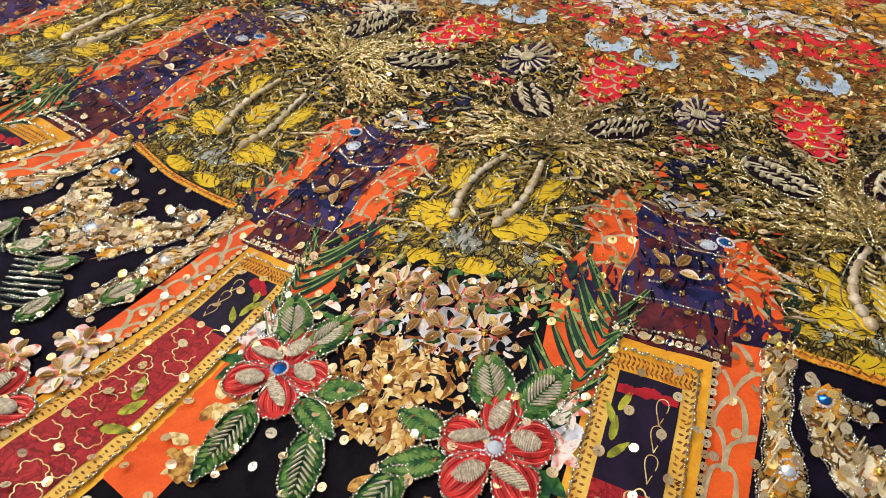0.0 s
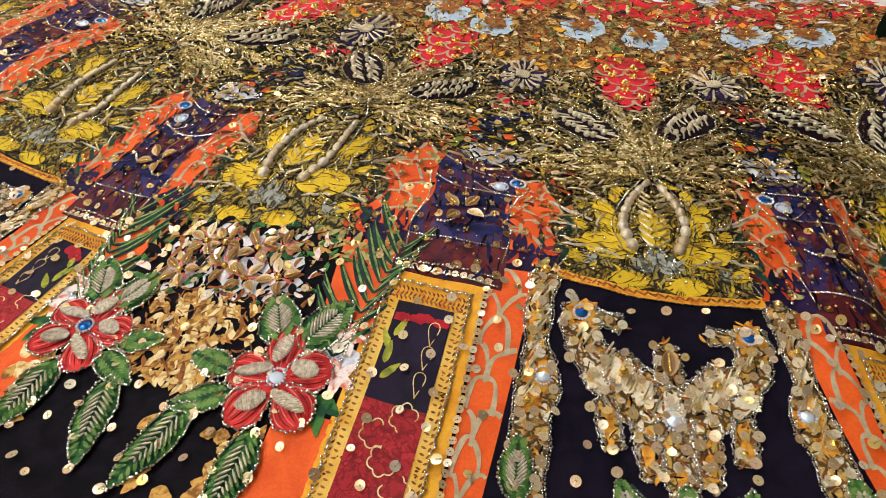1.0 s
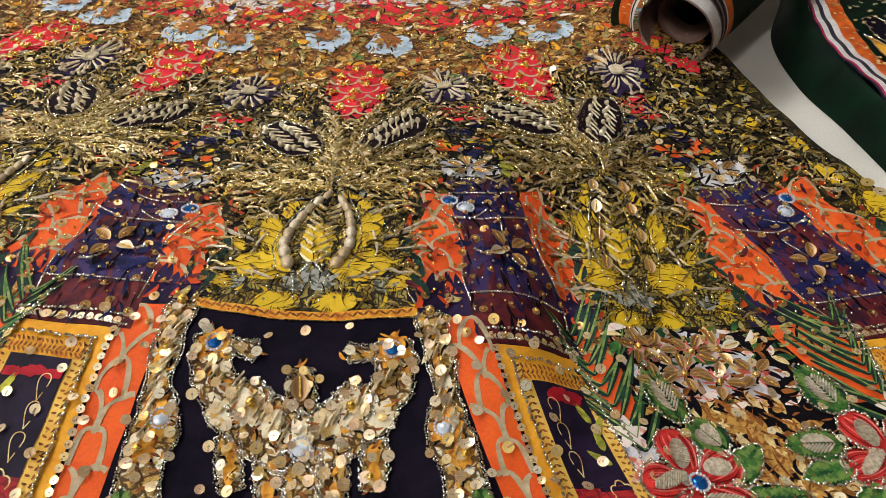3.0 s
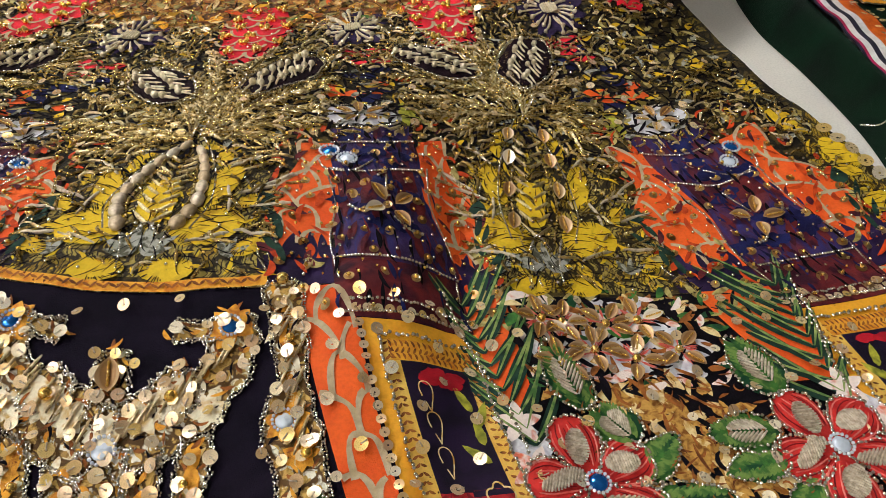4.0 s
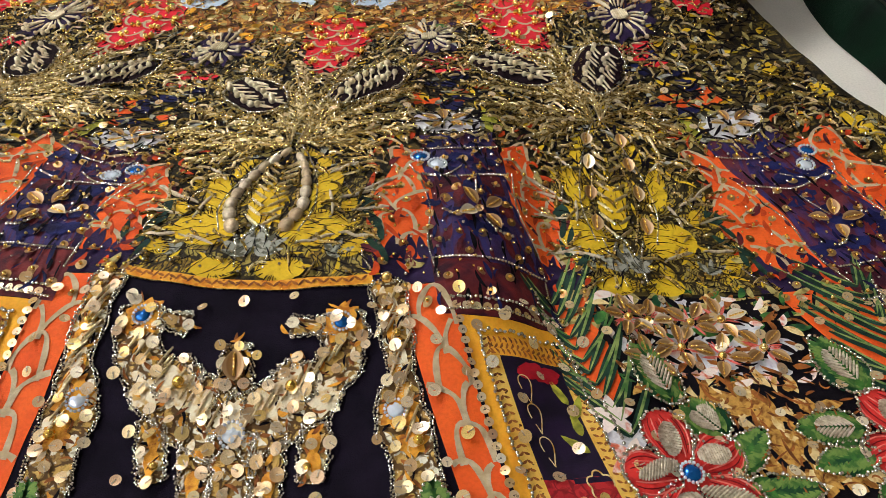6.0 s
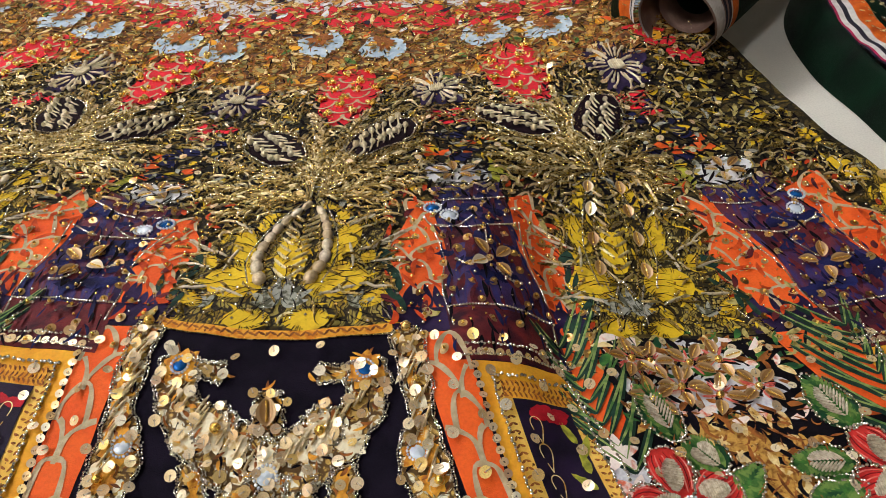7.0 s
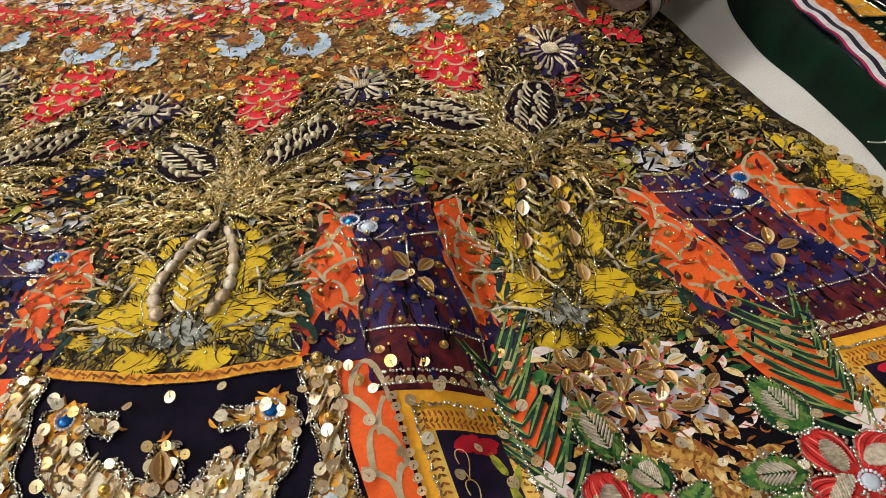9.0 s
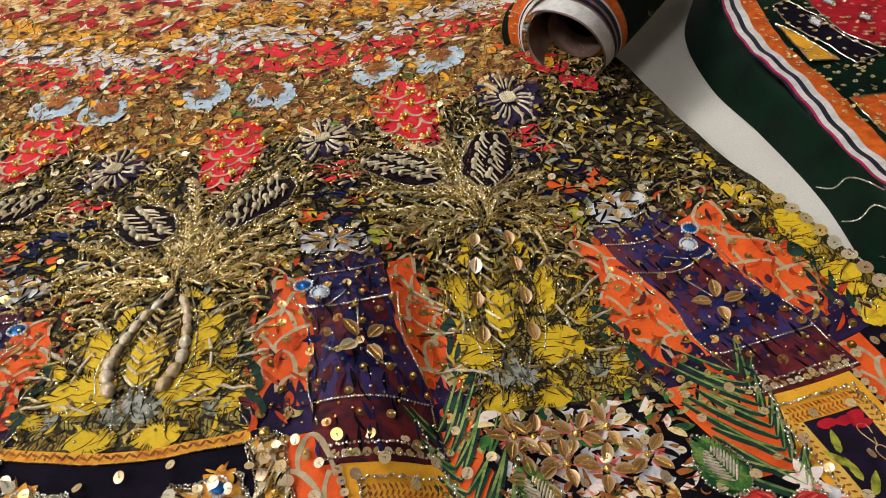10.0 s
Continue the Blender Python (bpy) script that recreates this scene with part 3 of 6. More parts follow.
def scatter(a0, a1, v0, v1, gap, inside=None, r=None, close=None):
    """Uneven places on the skirt with at least that gap."""
    r = r or rng
    kept, cells = [], {}
    area = np.linalg.norm(flat(a1, (v0 + v1) / 2) - flat(a0, (v0 + v1) / 2)) * np.linalg.norm(flat((a0 + a1) / 2, v1) - flat((a0 + a1) / 2, v0))
    tries = int(area / gap**2 * 5) + 8
    av = np.stack([r.uniform(a0, a1, tries), r.uniform(v0, v1, tries)], -1)
    xy = flat(av[:, 0], av[:, 1])
    if close is not None:
        c_ = np.array(close)
        keep = (((xy[:, None] - c_[None, :, :2])**2).sum(-1) < c_[None, :, 2]**2).any(1)
        av, xy = av[keep], xy[keep]
    for (a, v_), p in zip(av, xy):
        if a > A_END - .035 or (inside and not inside(a, v_)):
            continue
        key = (int(p[0] // gap), int(p[1] // gap))
        if any(np.hypot(*(q - p)) < gap for i in (-1, 0, 1) for j in (-1, 0, 1) for q in cells.get((key[0] + i, key[1] + j), ())):
            continue
        cells.setdefault(key, []).append(p)
        kept.append((a, v_, *p))
    return np.array(kept).reshape(-1, 4)


def strands(soup, xy, angle, length, radius, bend, h=.0008, arch=.0012):
    """Curved cut-bullion threads lying on the cloth."""
    k = len(xy)
    if not k:
        return
    t = np.linspace(-.5, .5, 5)
    ang = angle[:, None] + bend[:, None] * t * 2
    d = np.stack([np.cos(ang), np.sin(ang)], -1) * (length / 4)[:, None, None]
    p = np.cumsum(d, 1)
    p = p - p.mean(1, keepdims=True) + xy[:, None]
    q = drape(p, h)
    q[..., 2] += arch * (1 - (2 * t)**2)
    tubes(soup, q, radius)


# ---- yellow engraved domes ----
def dome(n):
    w = Spot(n, .4).wide / .155
    wide = lambda v_: .27 - .02 * np.sin(v_ * 9) - .25 * np.clip((v_ - .35) / .75, 0, 1)**1.3
    patch_part("dome_print", DOME, "mustard dome of engraved foliage print", lambda s: patch(s, lambda q: n - wide(q), lambda q: clampa(n + wide(q)), .015, 1.05, L1, 50, 34))
    lemon, grey, teeth = Soup(), Soup(), []
    for m in (-1, 1):
        if not spot_in(n + .27 * m) and not (n == 3 and m < 0):
            continue
        for a, v_, rx, ry, tr in ((.120, .26, .0110, .0085, 10), (.130, .52, .0048, .0120, -12), (.066, .04, .0078, .0042, 0), (.215, .15, .006, .003, 30), (.10, .74, .0030, .0085, 10), (.20, .40, .005, .003, 40)):
            if n + a * m > 2.80:
                continue
            sp = Spot(n + a * m, v_, mirror=m)
            rr = oval(rx * w * 1.08, ry * 1.15, 44, .03, tr)
            blob(lemon, sp, rr, L3, 5)
            tt = np.arange(44) / 44 * 2 * math.pi + rng.normal(0, .05, 44)
            q0, q1 = sp.at(rr * .72 * np.cos(tt), rr * .72 * np.sin(tt)), sp.at(rr * 1.04 * np.cos(tt), rr * 1.04 * np.sin(tt))
            dd = q1 - q0
            u_ = slice(rng.integers(0, 12), 44 - rng.integers(8, 20))
            teeth.append((.5 * (q0 + q1)[u_], np.arctan2(dd[:, 1], dd[:, 0])[u_] + .3, (np.linalg.norm(dd, axis=1) * rng.uniform(.4, 1.3, 44))[u_]))
        sp = Spot(n, .10, mirror=m)
        for ang, ln in ((88, .017), (60, .013), (35, .015), (12, .011)):
            leaf(grey, sp, (.0015, .001), ang, ln * .9, .0034, L3, .2, rng)
        sp = Spot(n + .17 * m, .10, mirror=m)
        for ang in (70, 110, 30) if n + .2 * m < 2.8 else ():
            leaf(grey, sp, (0, 0), ang, .009, .0028, L3, .2, rng)
        if not spot_in(n + .10 * m):
            continue
        # chains of long smooth beads
        arc = path_av([(n + .062 * m, .26), (n + .085 * m, .40), (n + .075 * m, .58), (n + .045 * m, .74), (n + .012 * m, .84)], 60)
        if n == 2:
            for v_ in (.28, .44, .60, .74):
                shell(Spot(n + m * (.075 - .05 * max(0, v_ - .5)), v_, mirror=m), 0, 0, 95, .0092, .0050)
        for i, k in enumerate(spaced(arc, .0068)[:9] if n != 2 else ()):
            j = min(58, int(np.argmin(np.linalg.norm(arc - k, axis=1))))
            d = arc[j + 1] - arc[j]
            dome_beads.append((k, math.atan2(d[1], d[0]), .0036, .0028 * (1 - .05 * i)))
        for off in (-.022, .026):
            bead_line(silver if off > 0 else goldline, path_av([(n + (.062 + off) * m, .24), (n + (.087 + off) * m, .40), (n + (.075 + off) * m, .58), (n + (.045 + off * .7) * m, .76), (n + (.012 + off * .3) * m, .90)], 50), .00045, .0009)
        bead_line(silver, path_av([(n + .03 * m, .05), (n + .04 * m, .16), (n + .06 * m, .26)], 20), .00055)
        bead_line(silver, path_av([(n + .25 * m, .04), (n + .23 * m, .14), (n + .26 * m, .28), (n + .21 * m, .44), (n + .17 * m, .56)], 40), .0005)
        # forked sprigs of bullion
        for a, v_, ang in ((.20, .36, 12), (.18, .22, -8), (.17, .44, 28), (.13, .62, 45), (.09, .16, 20), (.22, .50, 35), (.16, .33, 100)):
            if n + a * m > 2.72:
                continue
            sp = Spot(n + a * m, v_, mirror=m)
            for k, (da, ln) in enumerate(((0, .014), (28, .009), (-30, .008))):
                c, s_ = math.cos(radians(ang + da)), math.sin(radians(ang + da))
                o = (.004 * k, .001 * k)
                pts = sp.at(np.array([o[0], o[0] + c * ln * .5, o[0] + c * ln]), np.array([o[1], o[1] + s_ * ln * .55, o[1] + s_ * ln]))
                q = drape(smooth_path(pts, 6), .0012)
                tubes(bullion if k else taupe, q[None] + rng.normal(0, .0002, q[None].shape), .00068)
    if spot_in(n):
        blob(lemon, Spot(n, .42), oval(.0065 * w, .0135, 30, .16), L3, 5)
    inside = lambda a, v_: abs(a - n) < wide(v_) - .01
    hi = min(n + .27, A_END - .05)
    r1 = scatter(n - .27, hi, .03, .98, .0034, inside)
    r2 = scatter(n - .27, hi, .03, .98, .0075, inside)
    c0 = flat(n, .25)
    d1 = np.arctan2(r1[:, 3] - c0[1], r1[:, 2] - c0[0]) + rng.normal(0, .35, len(r1))
    pen, pale = Soup(), Soup()
    for q, an, ll in teeth:
        dashes(pen, q, an, ll * 1.3, .00038, .15, L4)
    dashes(pen, r1[:, 2:], d1, rng.uniform(.004, .010, len(r1)), rng.uniform(.0003, .0006, len(r1)), rng.normal(0, .3, len(r1)), L3 + .0003)
    dashes(pale, r2[:, 2:], rng.uniform(0, 6.28, len(r2)), rng.uniform(.004, .009, len(r2)), rng.uniform(.0008, .0016, len(r2)), rng.normal(0, .5, len(r2)), L2 - .0002)
    part("pen_stroke", pen, BLACK, skirt, "dark engraved pen strokes", kind="stuff")
    part("straw_stroke", pale, LEMON, skirt, "yellow printed leaf strokes", kind="stuff")
    part("yellow_patch", lemon, LEMON, skirt, "bright lemon yellow printed patches", kind="stuff")
    part("grey_leaf", grey, GREYLEAF, skirt, "pale grey printed leaves", kind="stuff")
    # chevrons of bullion up the middle
    for i in range(9 if spot_in(n) else 0):
        for m in (-1, 1):
            sp = Spot(n, .27 + .055 * i, mirror=m)
            q = drape(smooth_path(sp.at(np.array([.0008, .0035, .0065]), np.array([0, .0022, .0055])), 5), .0011)
            tubes(ivory, q[None], .0008)
    bead_line(silver, path_av([(n - .03, .2), (n, .27), (n + .03, .2)], 14), .0007, .0008)


dome_beads = []


# ---- orange, indigo and maroon urns ----
def urn(c, toward):
    """The urn between two domes; toward: the side (1 or -1) that carries the stones."""
    for m in (-1, 1):
        lo = lambda q, m=m: c + m * (.245 + .02 * np.sin(q * 14 + c) - .05 * np.clip(q - .3, 0, 1))
        hi = lambda q, m=m: c + m * (.115 + .012 * np.sin(q * 11) - .015 * np.clip(q - .3, 0, 1))
        if not spot_in(c + .2 * m):
            continue
        patch_part("orange_band", ORANGE, "orange silk band with beige scallops", lambda s: patch(s, lambda q: np.minimum(lo(q), hi(q)), lambda q: clampa(np.maximum(lo(q), hi(q))), .11, .80, L2, 30, 10))
        s = scale_lattice(lambda q: lo(q), lambda q: hi(q), .13, .80, .0105, .00075, L3)
        if s:
            part("scallop_line", s, BEIGE, skirt, "beige printed scallops", kind="stuff")
        dark = Soup()
        patch(dark, lambda q: np.minimum(c + m * .27, c + m * .10) + 0 * q, lambda q: clampa(np.maximum(c + m * .27, c + m * .10)) + 0 * q, .0, .115, L1, 8, 12)
        for k in range(7):
            leaf(dark, Spot(c + m * (.12 + .02 * k), .10), (0, 0), 90 + rng.normal(0, 14), rng.uniform(.006, .014), .0035, L3)
        part("indigo_foot", dark, INDIGO, skirt, "ragged dark indigo print", kind="stuff")
        green = Soup()
        for k in range(5):
            leaf(green, Spot(c + m * (.23 + rng.normal(0, .015)), .08 + .05 * k), (0, 0), 90 + m * rng.uniform(-50, 10), .011, .0026, L4)
        leaf(green, Spot(c + m * .255, .36), (0, 0), 90 - 20 * m, .010, .007, L4, .1, rng)
        part("leaf_print", green, TEAL, skirt, "dark green printed leaves", kind="stuff")
        bead_line(silver, path_av([(c + m * .115, .02), (c + m * .125, .2), (c + m * .11, .4), (c + m * .135, .62)], 40), .0005)
    patch_part("urn_print", URNSILK, "indigo and ultramarine printed urn", lambda s: patch(s, lambda q: c - .125 + .01 * np.sin(q * 10), lambda q: clampa(c + .125 - .01 * np.sin(q * 10)), .0, .92, L1, 36, 14))
    maroon, ultra = Soup(), Soup()
    patch(maroon, lambda q: c - .125 + 0 * q, lambda q: clampa(c + .125) + 0 * q, -.13, .10, L2, 10, 10)
    patch(maroon, lambda q: c - .09 + 0 * q, lambda q: clampa(c + .09) + 0 * q, .47, .58, L2, 6, 8)
    for k in range(16):
        leaf(maroon, Spot(c + rng.uniform(-.1, .1), rng.uniform(.12, .45)), (0, 0), 90 + rng.normal(0, 12), rng.uniform(.006, .013), .003, L2)
    for k in range(18):
        blob(ultra, Spot(c + rng.uniform(-.11, .11), rng.uniform(.2, .85)), oval(rng.uniform(.003, .008), rng.uniform(.0015, .004), 14, .35), L3, 3)
    part("maroon_print", maroon, MAROON, skirt, "maroon printed strokes", kind="stuff")
    part("blue_print", ultra, ULTRA, skirt, "ultramarine printed strokes", kind="stuff")
    r1 = scatter(c - .12, min(c + .12, A_END - .05), -.1, .9, .0034)
    for mat, pick in ((BLACK, 0), (MAROON, 2), (ULTRA, 4)):
        r2 = r1[np.arange(len(r1)) % 6 == pick]
        if len(r2):
            up_ = flat(c, .6) - flat(c, .2)
            so = dashes(Soup(), r2[:, 2:], math.atan2(up_[1], up_[0]) + rng.normal(0, .25, len(r2)), rng.uniform(.004, .011, len(r2)), rng.uniform(.0006, .0020, len(r2)), rng.normal(0, .3, len(r2)), L4)
            part("urn_stroke", so, mat, skirt, "printed brush strokes of the urn", kind="stuff")
    for v_, b in ((.105, .012), (-.115, .012), (.60, -.03), (.80, -.02)):
        bead_line(silver, path_av([(c - .12, v_), (c, v_ + b), (c + .12, v_)], 40), .0006, .0009)
    t = toward
    gem(c + t * .125, .735, BLUE, "blue rhinestone in a ring of silver beads")
    gem(c + t * .077, .665, CRYSTAL, "clear rhinestone in a ring of silver beads")
    bead_line(silver, path_av([(c + t * .155, .68), (c + t * .13, .60), (c + t * .06, .59), (c, .66)], 30), .0005, .0009)
    sp = Spot(c + .0 * t, .36, mirror=-t)
    for ang in (35, 125, 205, 300):
        k, s_ = math.cos(radians(ang)), math.sin(radians(ang))
        shell(sp, .002 + k * .0025, s_ * .0025, ang, .0092, .0048)
    bead_line(silver, smooth_path(sp.at(np.array([.003, .007, .012]), np.array([-.005, -.010, -.0105])), 16), .0008, .001)
    bead_line(silver, smooth_path(sp.at(np.array([-.003, -.009, -.013]), np.array([-.002, -.003, .001])), 16), .0008, .001)
    bead_line(silver, smooth_path(sp.at(np.array([.001, .002, .003]), np.array([.004, .011, .018])), 16), .0005, .001)
    for row in scatter(c - .25, c + .25, -.1, .88, .0078):
        bronze_places.append(row[2:])
    # white flower over the urn, with brown folded shells
    white, lime, blue, red = Soup(), Soup(), Soup(), Soup()
    sp = Spot(c + .03 * t, 1.02)
    blob(white, sp, lobed(.0165, 5, .22) * oval(1, .62, 40), L2, 5)
    part("white_flower_print", white, LILAC, skirt, "lilac white printed flower")
    bead_line(silver, sp.at(.0172 * np.cos(np.linspace(0, 6.3, 60)), .0105 * np.sin(np.linspace(0, 6.3, 60))), .0005)
    for k in range(5):
        ang = 20 + 72 * k
        shell(sp, .003 * math.cos(radians(ang)), .002 * math.sin(radians(ang)), ang, .0085, .004)
    sp = Spot(c - .10 * t, 1.0, mirror=t)
    for ang in (150, 200, 100, 240):
        leaf(lime, sp, (0, 0), ang, .011, .005, L2, .2, rng)
    part("lime_leaf", lime, LIME, skirt, "lime green printed leaves", kind="stuff")
    for k in range(9):
        blob(blue, Spot(c + rng.normal(0, .07), rng.uniform(1.12, 1.62)), oval(rng.uniform(.003, .007), rng.uniform(.002, .005), 14, .25), L2, 3)
    part("blue_flower_print", blue, ULTRA, skirt, "ultramarine printed petals", kind="stuff")
    for k in range(8):
        blob(red, Spot(c + rng.normal(0, .08), rng.uniform(1.1, 1.35)), oval(rng.uniform(.003, .006), rng.uniform(.002, .004), 14, .25), L1, 3)
    part("orange_petal_print", red, ORANGE, skirt, "orange printed petals", kind="stuff")
    red = Soup()
    for k in range(7):
        blob(red, Spot(c + rng.normal(0, .07), rng.uniform(1.52, 1.72)), oval(rng.uniform(.004, .008), rng.uniform(.002, .004), 14, .25), L3, 3)
    part("red_petal_print", red, PINKRED, skirt, "pink-red printed petals", kind="stuff")


# ---- stars, pods and buds of the upper border ----
def star(c, v_=2.0):
    if not spot_in(c + .12):
        return
    sp = Spot(c, v_)
    s = Soup()
    sp.ey = sp.ey * 1.6
    blob(s, sp, oval(.0155, .0140, 40, .40), L4, 4)
    st = part("star_motif", s, INDIGO, skirt, "blue flower patch with radiating ivory bullion")
    rays, heads = Soup(), Soup()
    for k in range(22):
        ang = k / 22 * 2 * math.pi + rng.normal(0, .09)
        r1 = rng.uniform(.0095, .0172)
        r = np.linspace(rng.uniform(.0046, .0062), r1, 5)
        bend = rng.normal(0, .10) * np.linspace(0, 1, 5)**2
        q = drape(sp.at(r * np.cos(ang + bend), r * np.sin(ang + bend)), .0024)
        tubes(rays, q[None], rng.uniform(.0005, .00075))
        balls(heads, q[-1], rng.uniform(.0011, .0016))
    part("ray", rays, PEARL, st, kind="stuff")
    part("ray_bead", heads, PEARL, st, kind="stuff")
    core = Soup()
    for k in range(7):
        y = np.linspace(-.0034, .0034, 5) * math.sqrt(1 - ((k - 3) / 4.2)**2)
        tubes(core, drape(sp.at(np.full(5, (k - 3) * .00125), y), .0030)[None], .00085)
    part("core", core, PEARL, st, "grey bullion core", kind="stuff")


def pod(n, m):
    if not spot_in(n + .3 * m) or n == 3:
        return
    sp = Spot(n + .20 * m, 1.42, turn=-38 if m > 0 else 38, size=1.30)
    s = Soup()
    blob(s, sp, oval(.0098, .0180, 30, .12), .0024, 5)
    pd = part("pod_motif", s, AUBERGINE, skirt, "dark aubergine pod with pin-headed ivory bullion")
    pins, heads = Soup(), Soup()
    for row, x0, x1 in ((0, .0070, .0024), (1, -.0006, -.0052)):
        for i, yy in enumerate(np.linspace(-.0150, .0090 + .003 * row, 8)):
            k = math.sqrt(max(.2, 1 - (yy / .021)**2))
            j_ = rng.normal(0, .0006, 4)
            q = drape(smooth_path(sp.at(np.array([x0 * k, (x0 + x1) / 2 * k, x1 * k]) + j_[:3], np.array([yy - .002, yy + .0006, yy + .0040]) + j_[3]), 5), .0034)
            tubes(pins, q[None], rng.uniform(.00045, .0006))
            balls(heads, q[-1] + (0, 0, .0004), rng.uniform(.0014, .0019))
    part("comb", pins, PEARL, pd, kind="stuff")
    part("comb_bead", heads, PEARL, pd, kind="stuff")
    for f in (1.04, 1.17):
        t = np.linspace(.6 * (f - 1) * 5, 2 * math.pi, 80)
        w = 1 + .03 * np.sin(5 * t + n)
        bead_line(silver if f < 1.1 else goldline, sp.at(.0102 * f * w * np.cos(t), .0182 * f * w * np.sin(t)), .00048, .0026, rng=rng)
    for k in range(9):
        ang = rng.uniform(0, 6.28)
        q = sp.at(np.array([.0125, .0150, .0165]) * math.cos(ang), np.array([.020, .0225, .0235]) * math.sin(ang)) + rng.normal(0, .0012, (3, 2))
        tubes(bullion, drape(smooth_path(q, 5), .0026)[None], .0007)


def bud(n):
    if not spot_in(n):
        return
    sp = Spot(n, 2.02)
    sp.ey = sp.ey * 1.75
    s = Soup()
    t = np.arange(48) / 48 * 2 * math.pi
    r = .0218 * (1 - .10 * np.cos(2 * t)) * (1 + .04 * np.sin(7 * t + n)) * (1 + .05 * np.abs(np.sin(4.5 * t))) * np.where(np.sin(t) < 0, 1 - .18 * np.abs(np.cos(t)), 1)
    blob(s, sp, r, L2, 6, dome=.0012)
    b = part("bud_motif", s, PINKRED, skirt, "pink-red silk bud with gold ball clusters")
    lines, gb = Soup(), Soup()
    row = 0
    for y in np.linspace(-.0175, .0165, 6):
        span = .0195 * math.sqrt(max(.1, 1 - (y / .0245)**2))
        k = max(2, int(span / .0064))
        for i in range(k):
            x0 = -span + 2 * span * (i + .5 * (row % 2)) / k
            w_ = span / k
            if x0 + 2 * w_ <= span + .002:
                tt = np.linspace(0, math.pi, 9)
                ribbon(lines, sp.at(x0 + w_ - w_ * np.cos(tt), y - .0052 * np.sin(tt)), .00085, L4 + .0006, 3)
            if rng.random() < .95:
                for q in range(3):
                    ang = 2.1 * q + row + rng.normal(0, .3)
                    balls(gb, drape(sp.at(x0 + w_ * .7 + .0019 * math.cos(ang), y + .002 + .0012 * math.sin(ang)), .0028), rng.uniform(.0014, .0018), ROUND)
        row += 1
    part("scallop_line", lines, BEIGE, b, "beige printed scallops", kind="stuff")
    part("gold_ball", gb, GOLD, b, "clusters of shiny gold balls", kind="stuff")
    y2 = Soup()
    for m in (-1, 1):
        for k in range(4):
            blob(y2, Spot(n + m * rng.uniform(.20, .30), rng.uniform(2.05, 2.4)), oval(.005, .0032, 14, .3, rng.uniform(0, 90)), L1, 3)
    part("yellow_petal_print", y2, YELLOW, skirt, "yellow printed petals", kind="stuff")


def blue_flowers(n):
    for m in (-1, 1):
        if not spot_in(n + .2 * m):
            continue
        s = Soup()
        sp = Spot(n + .19 * m, 2.86 - .05 * m)
        sp.ey = sp.ey * 1.9
        for k in range(8):
            ang = math.pi * (.82 + .195 * k) + rng.normal(0, .10)
            blob(s, sp, oval(.0056 * rng.uniform(.7, 1.3), .0040 * rng.uniform(.7, 1.3), 16, .25), L4 + .0001 * k, 3, centre=(.0108 * math.cos(ang), .0050 * math.sin(ang) + .001))
        blob(s, sp, oval(.0085, .0042, 20, .2), L4, 3)
        part("blue_flower", s, SKY, skirt, "pale blue silk flower with bronze centre")
        heart = Soup()
        blob(heart, sp, oval(.0080, .0042, 26, .5), L4 + .0014, 3, centre=(0, .0030))
        part("flower_heart", heart, RUSTBROWN, skirt, "bronze brown heart of the blue flower")
        for k in range(7):
            shell(sp, .0042 * math.cos(k * .9), .0020 + .0016 * math.sin(k * .9), math.degrees(k * .9) + rng.normal(0, 12), .0066, .0034)
        balls(gold_balls, drape(sp.at(0, .002), .0034), .0014, ROUND)
        bead_line(silver, sp.at(.0165 * np.cos(np.linspace(3.2, 6.2, 40)), .0075 * np.sin(np.linspace(3.2, 6.2, 40))), .00045)


for n in PANELS:
    if n >= -2:
        dome(n)
        for m in (-1, 1):
            pod(n, m)
        bud(n)
        blue_flowers(n)
for n in range(-3, 3):
    urn(n + .5, 1 if (n + 1) % 2 else -1)
    if n > -3:
        star(n + .5)

# red, lilac and gold bands towards the waist
for mat, label, v0, v1, gap, size in ((PINKRED, "pink-red printed blossom band", 3.14, 3.58, .0135, .0085), (LILAC, "lilac white printed blossom band", 3.60, 3.92, .0125, .0078),
                                      (YELLOW, "golden yellow printed band", 4.05, 4.30, .013, .008), (CRIMSON, "dull red printed blossoms", 4.40, 6.5, .020, .008)):
    s = Soup()
    for a, v_, x, y in scatter(-2.5, 2.9, v0, v1, gap):
        blob(s, Spot(a, v_), oval(size * rng.uniform(.8, 1.4), size * rng.uniform(.8, 1.3), 18, .3), L3 + .0002, 3)
    part("blossom_band", s, mat, skirt, label, kind="stuff")


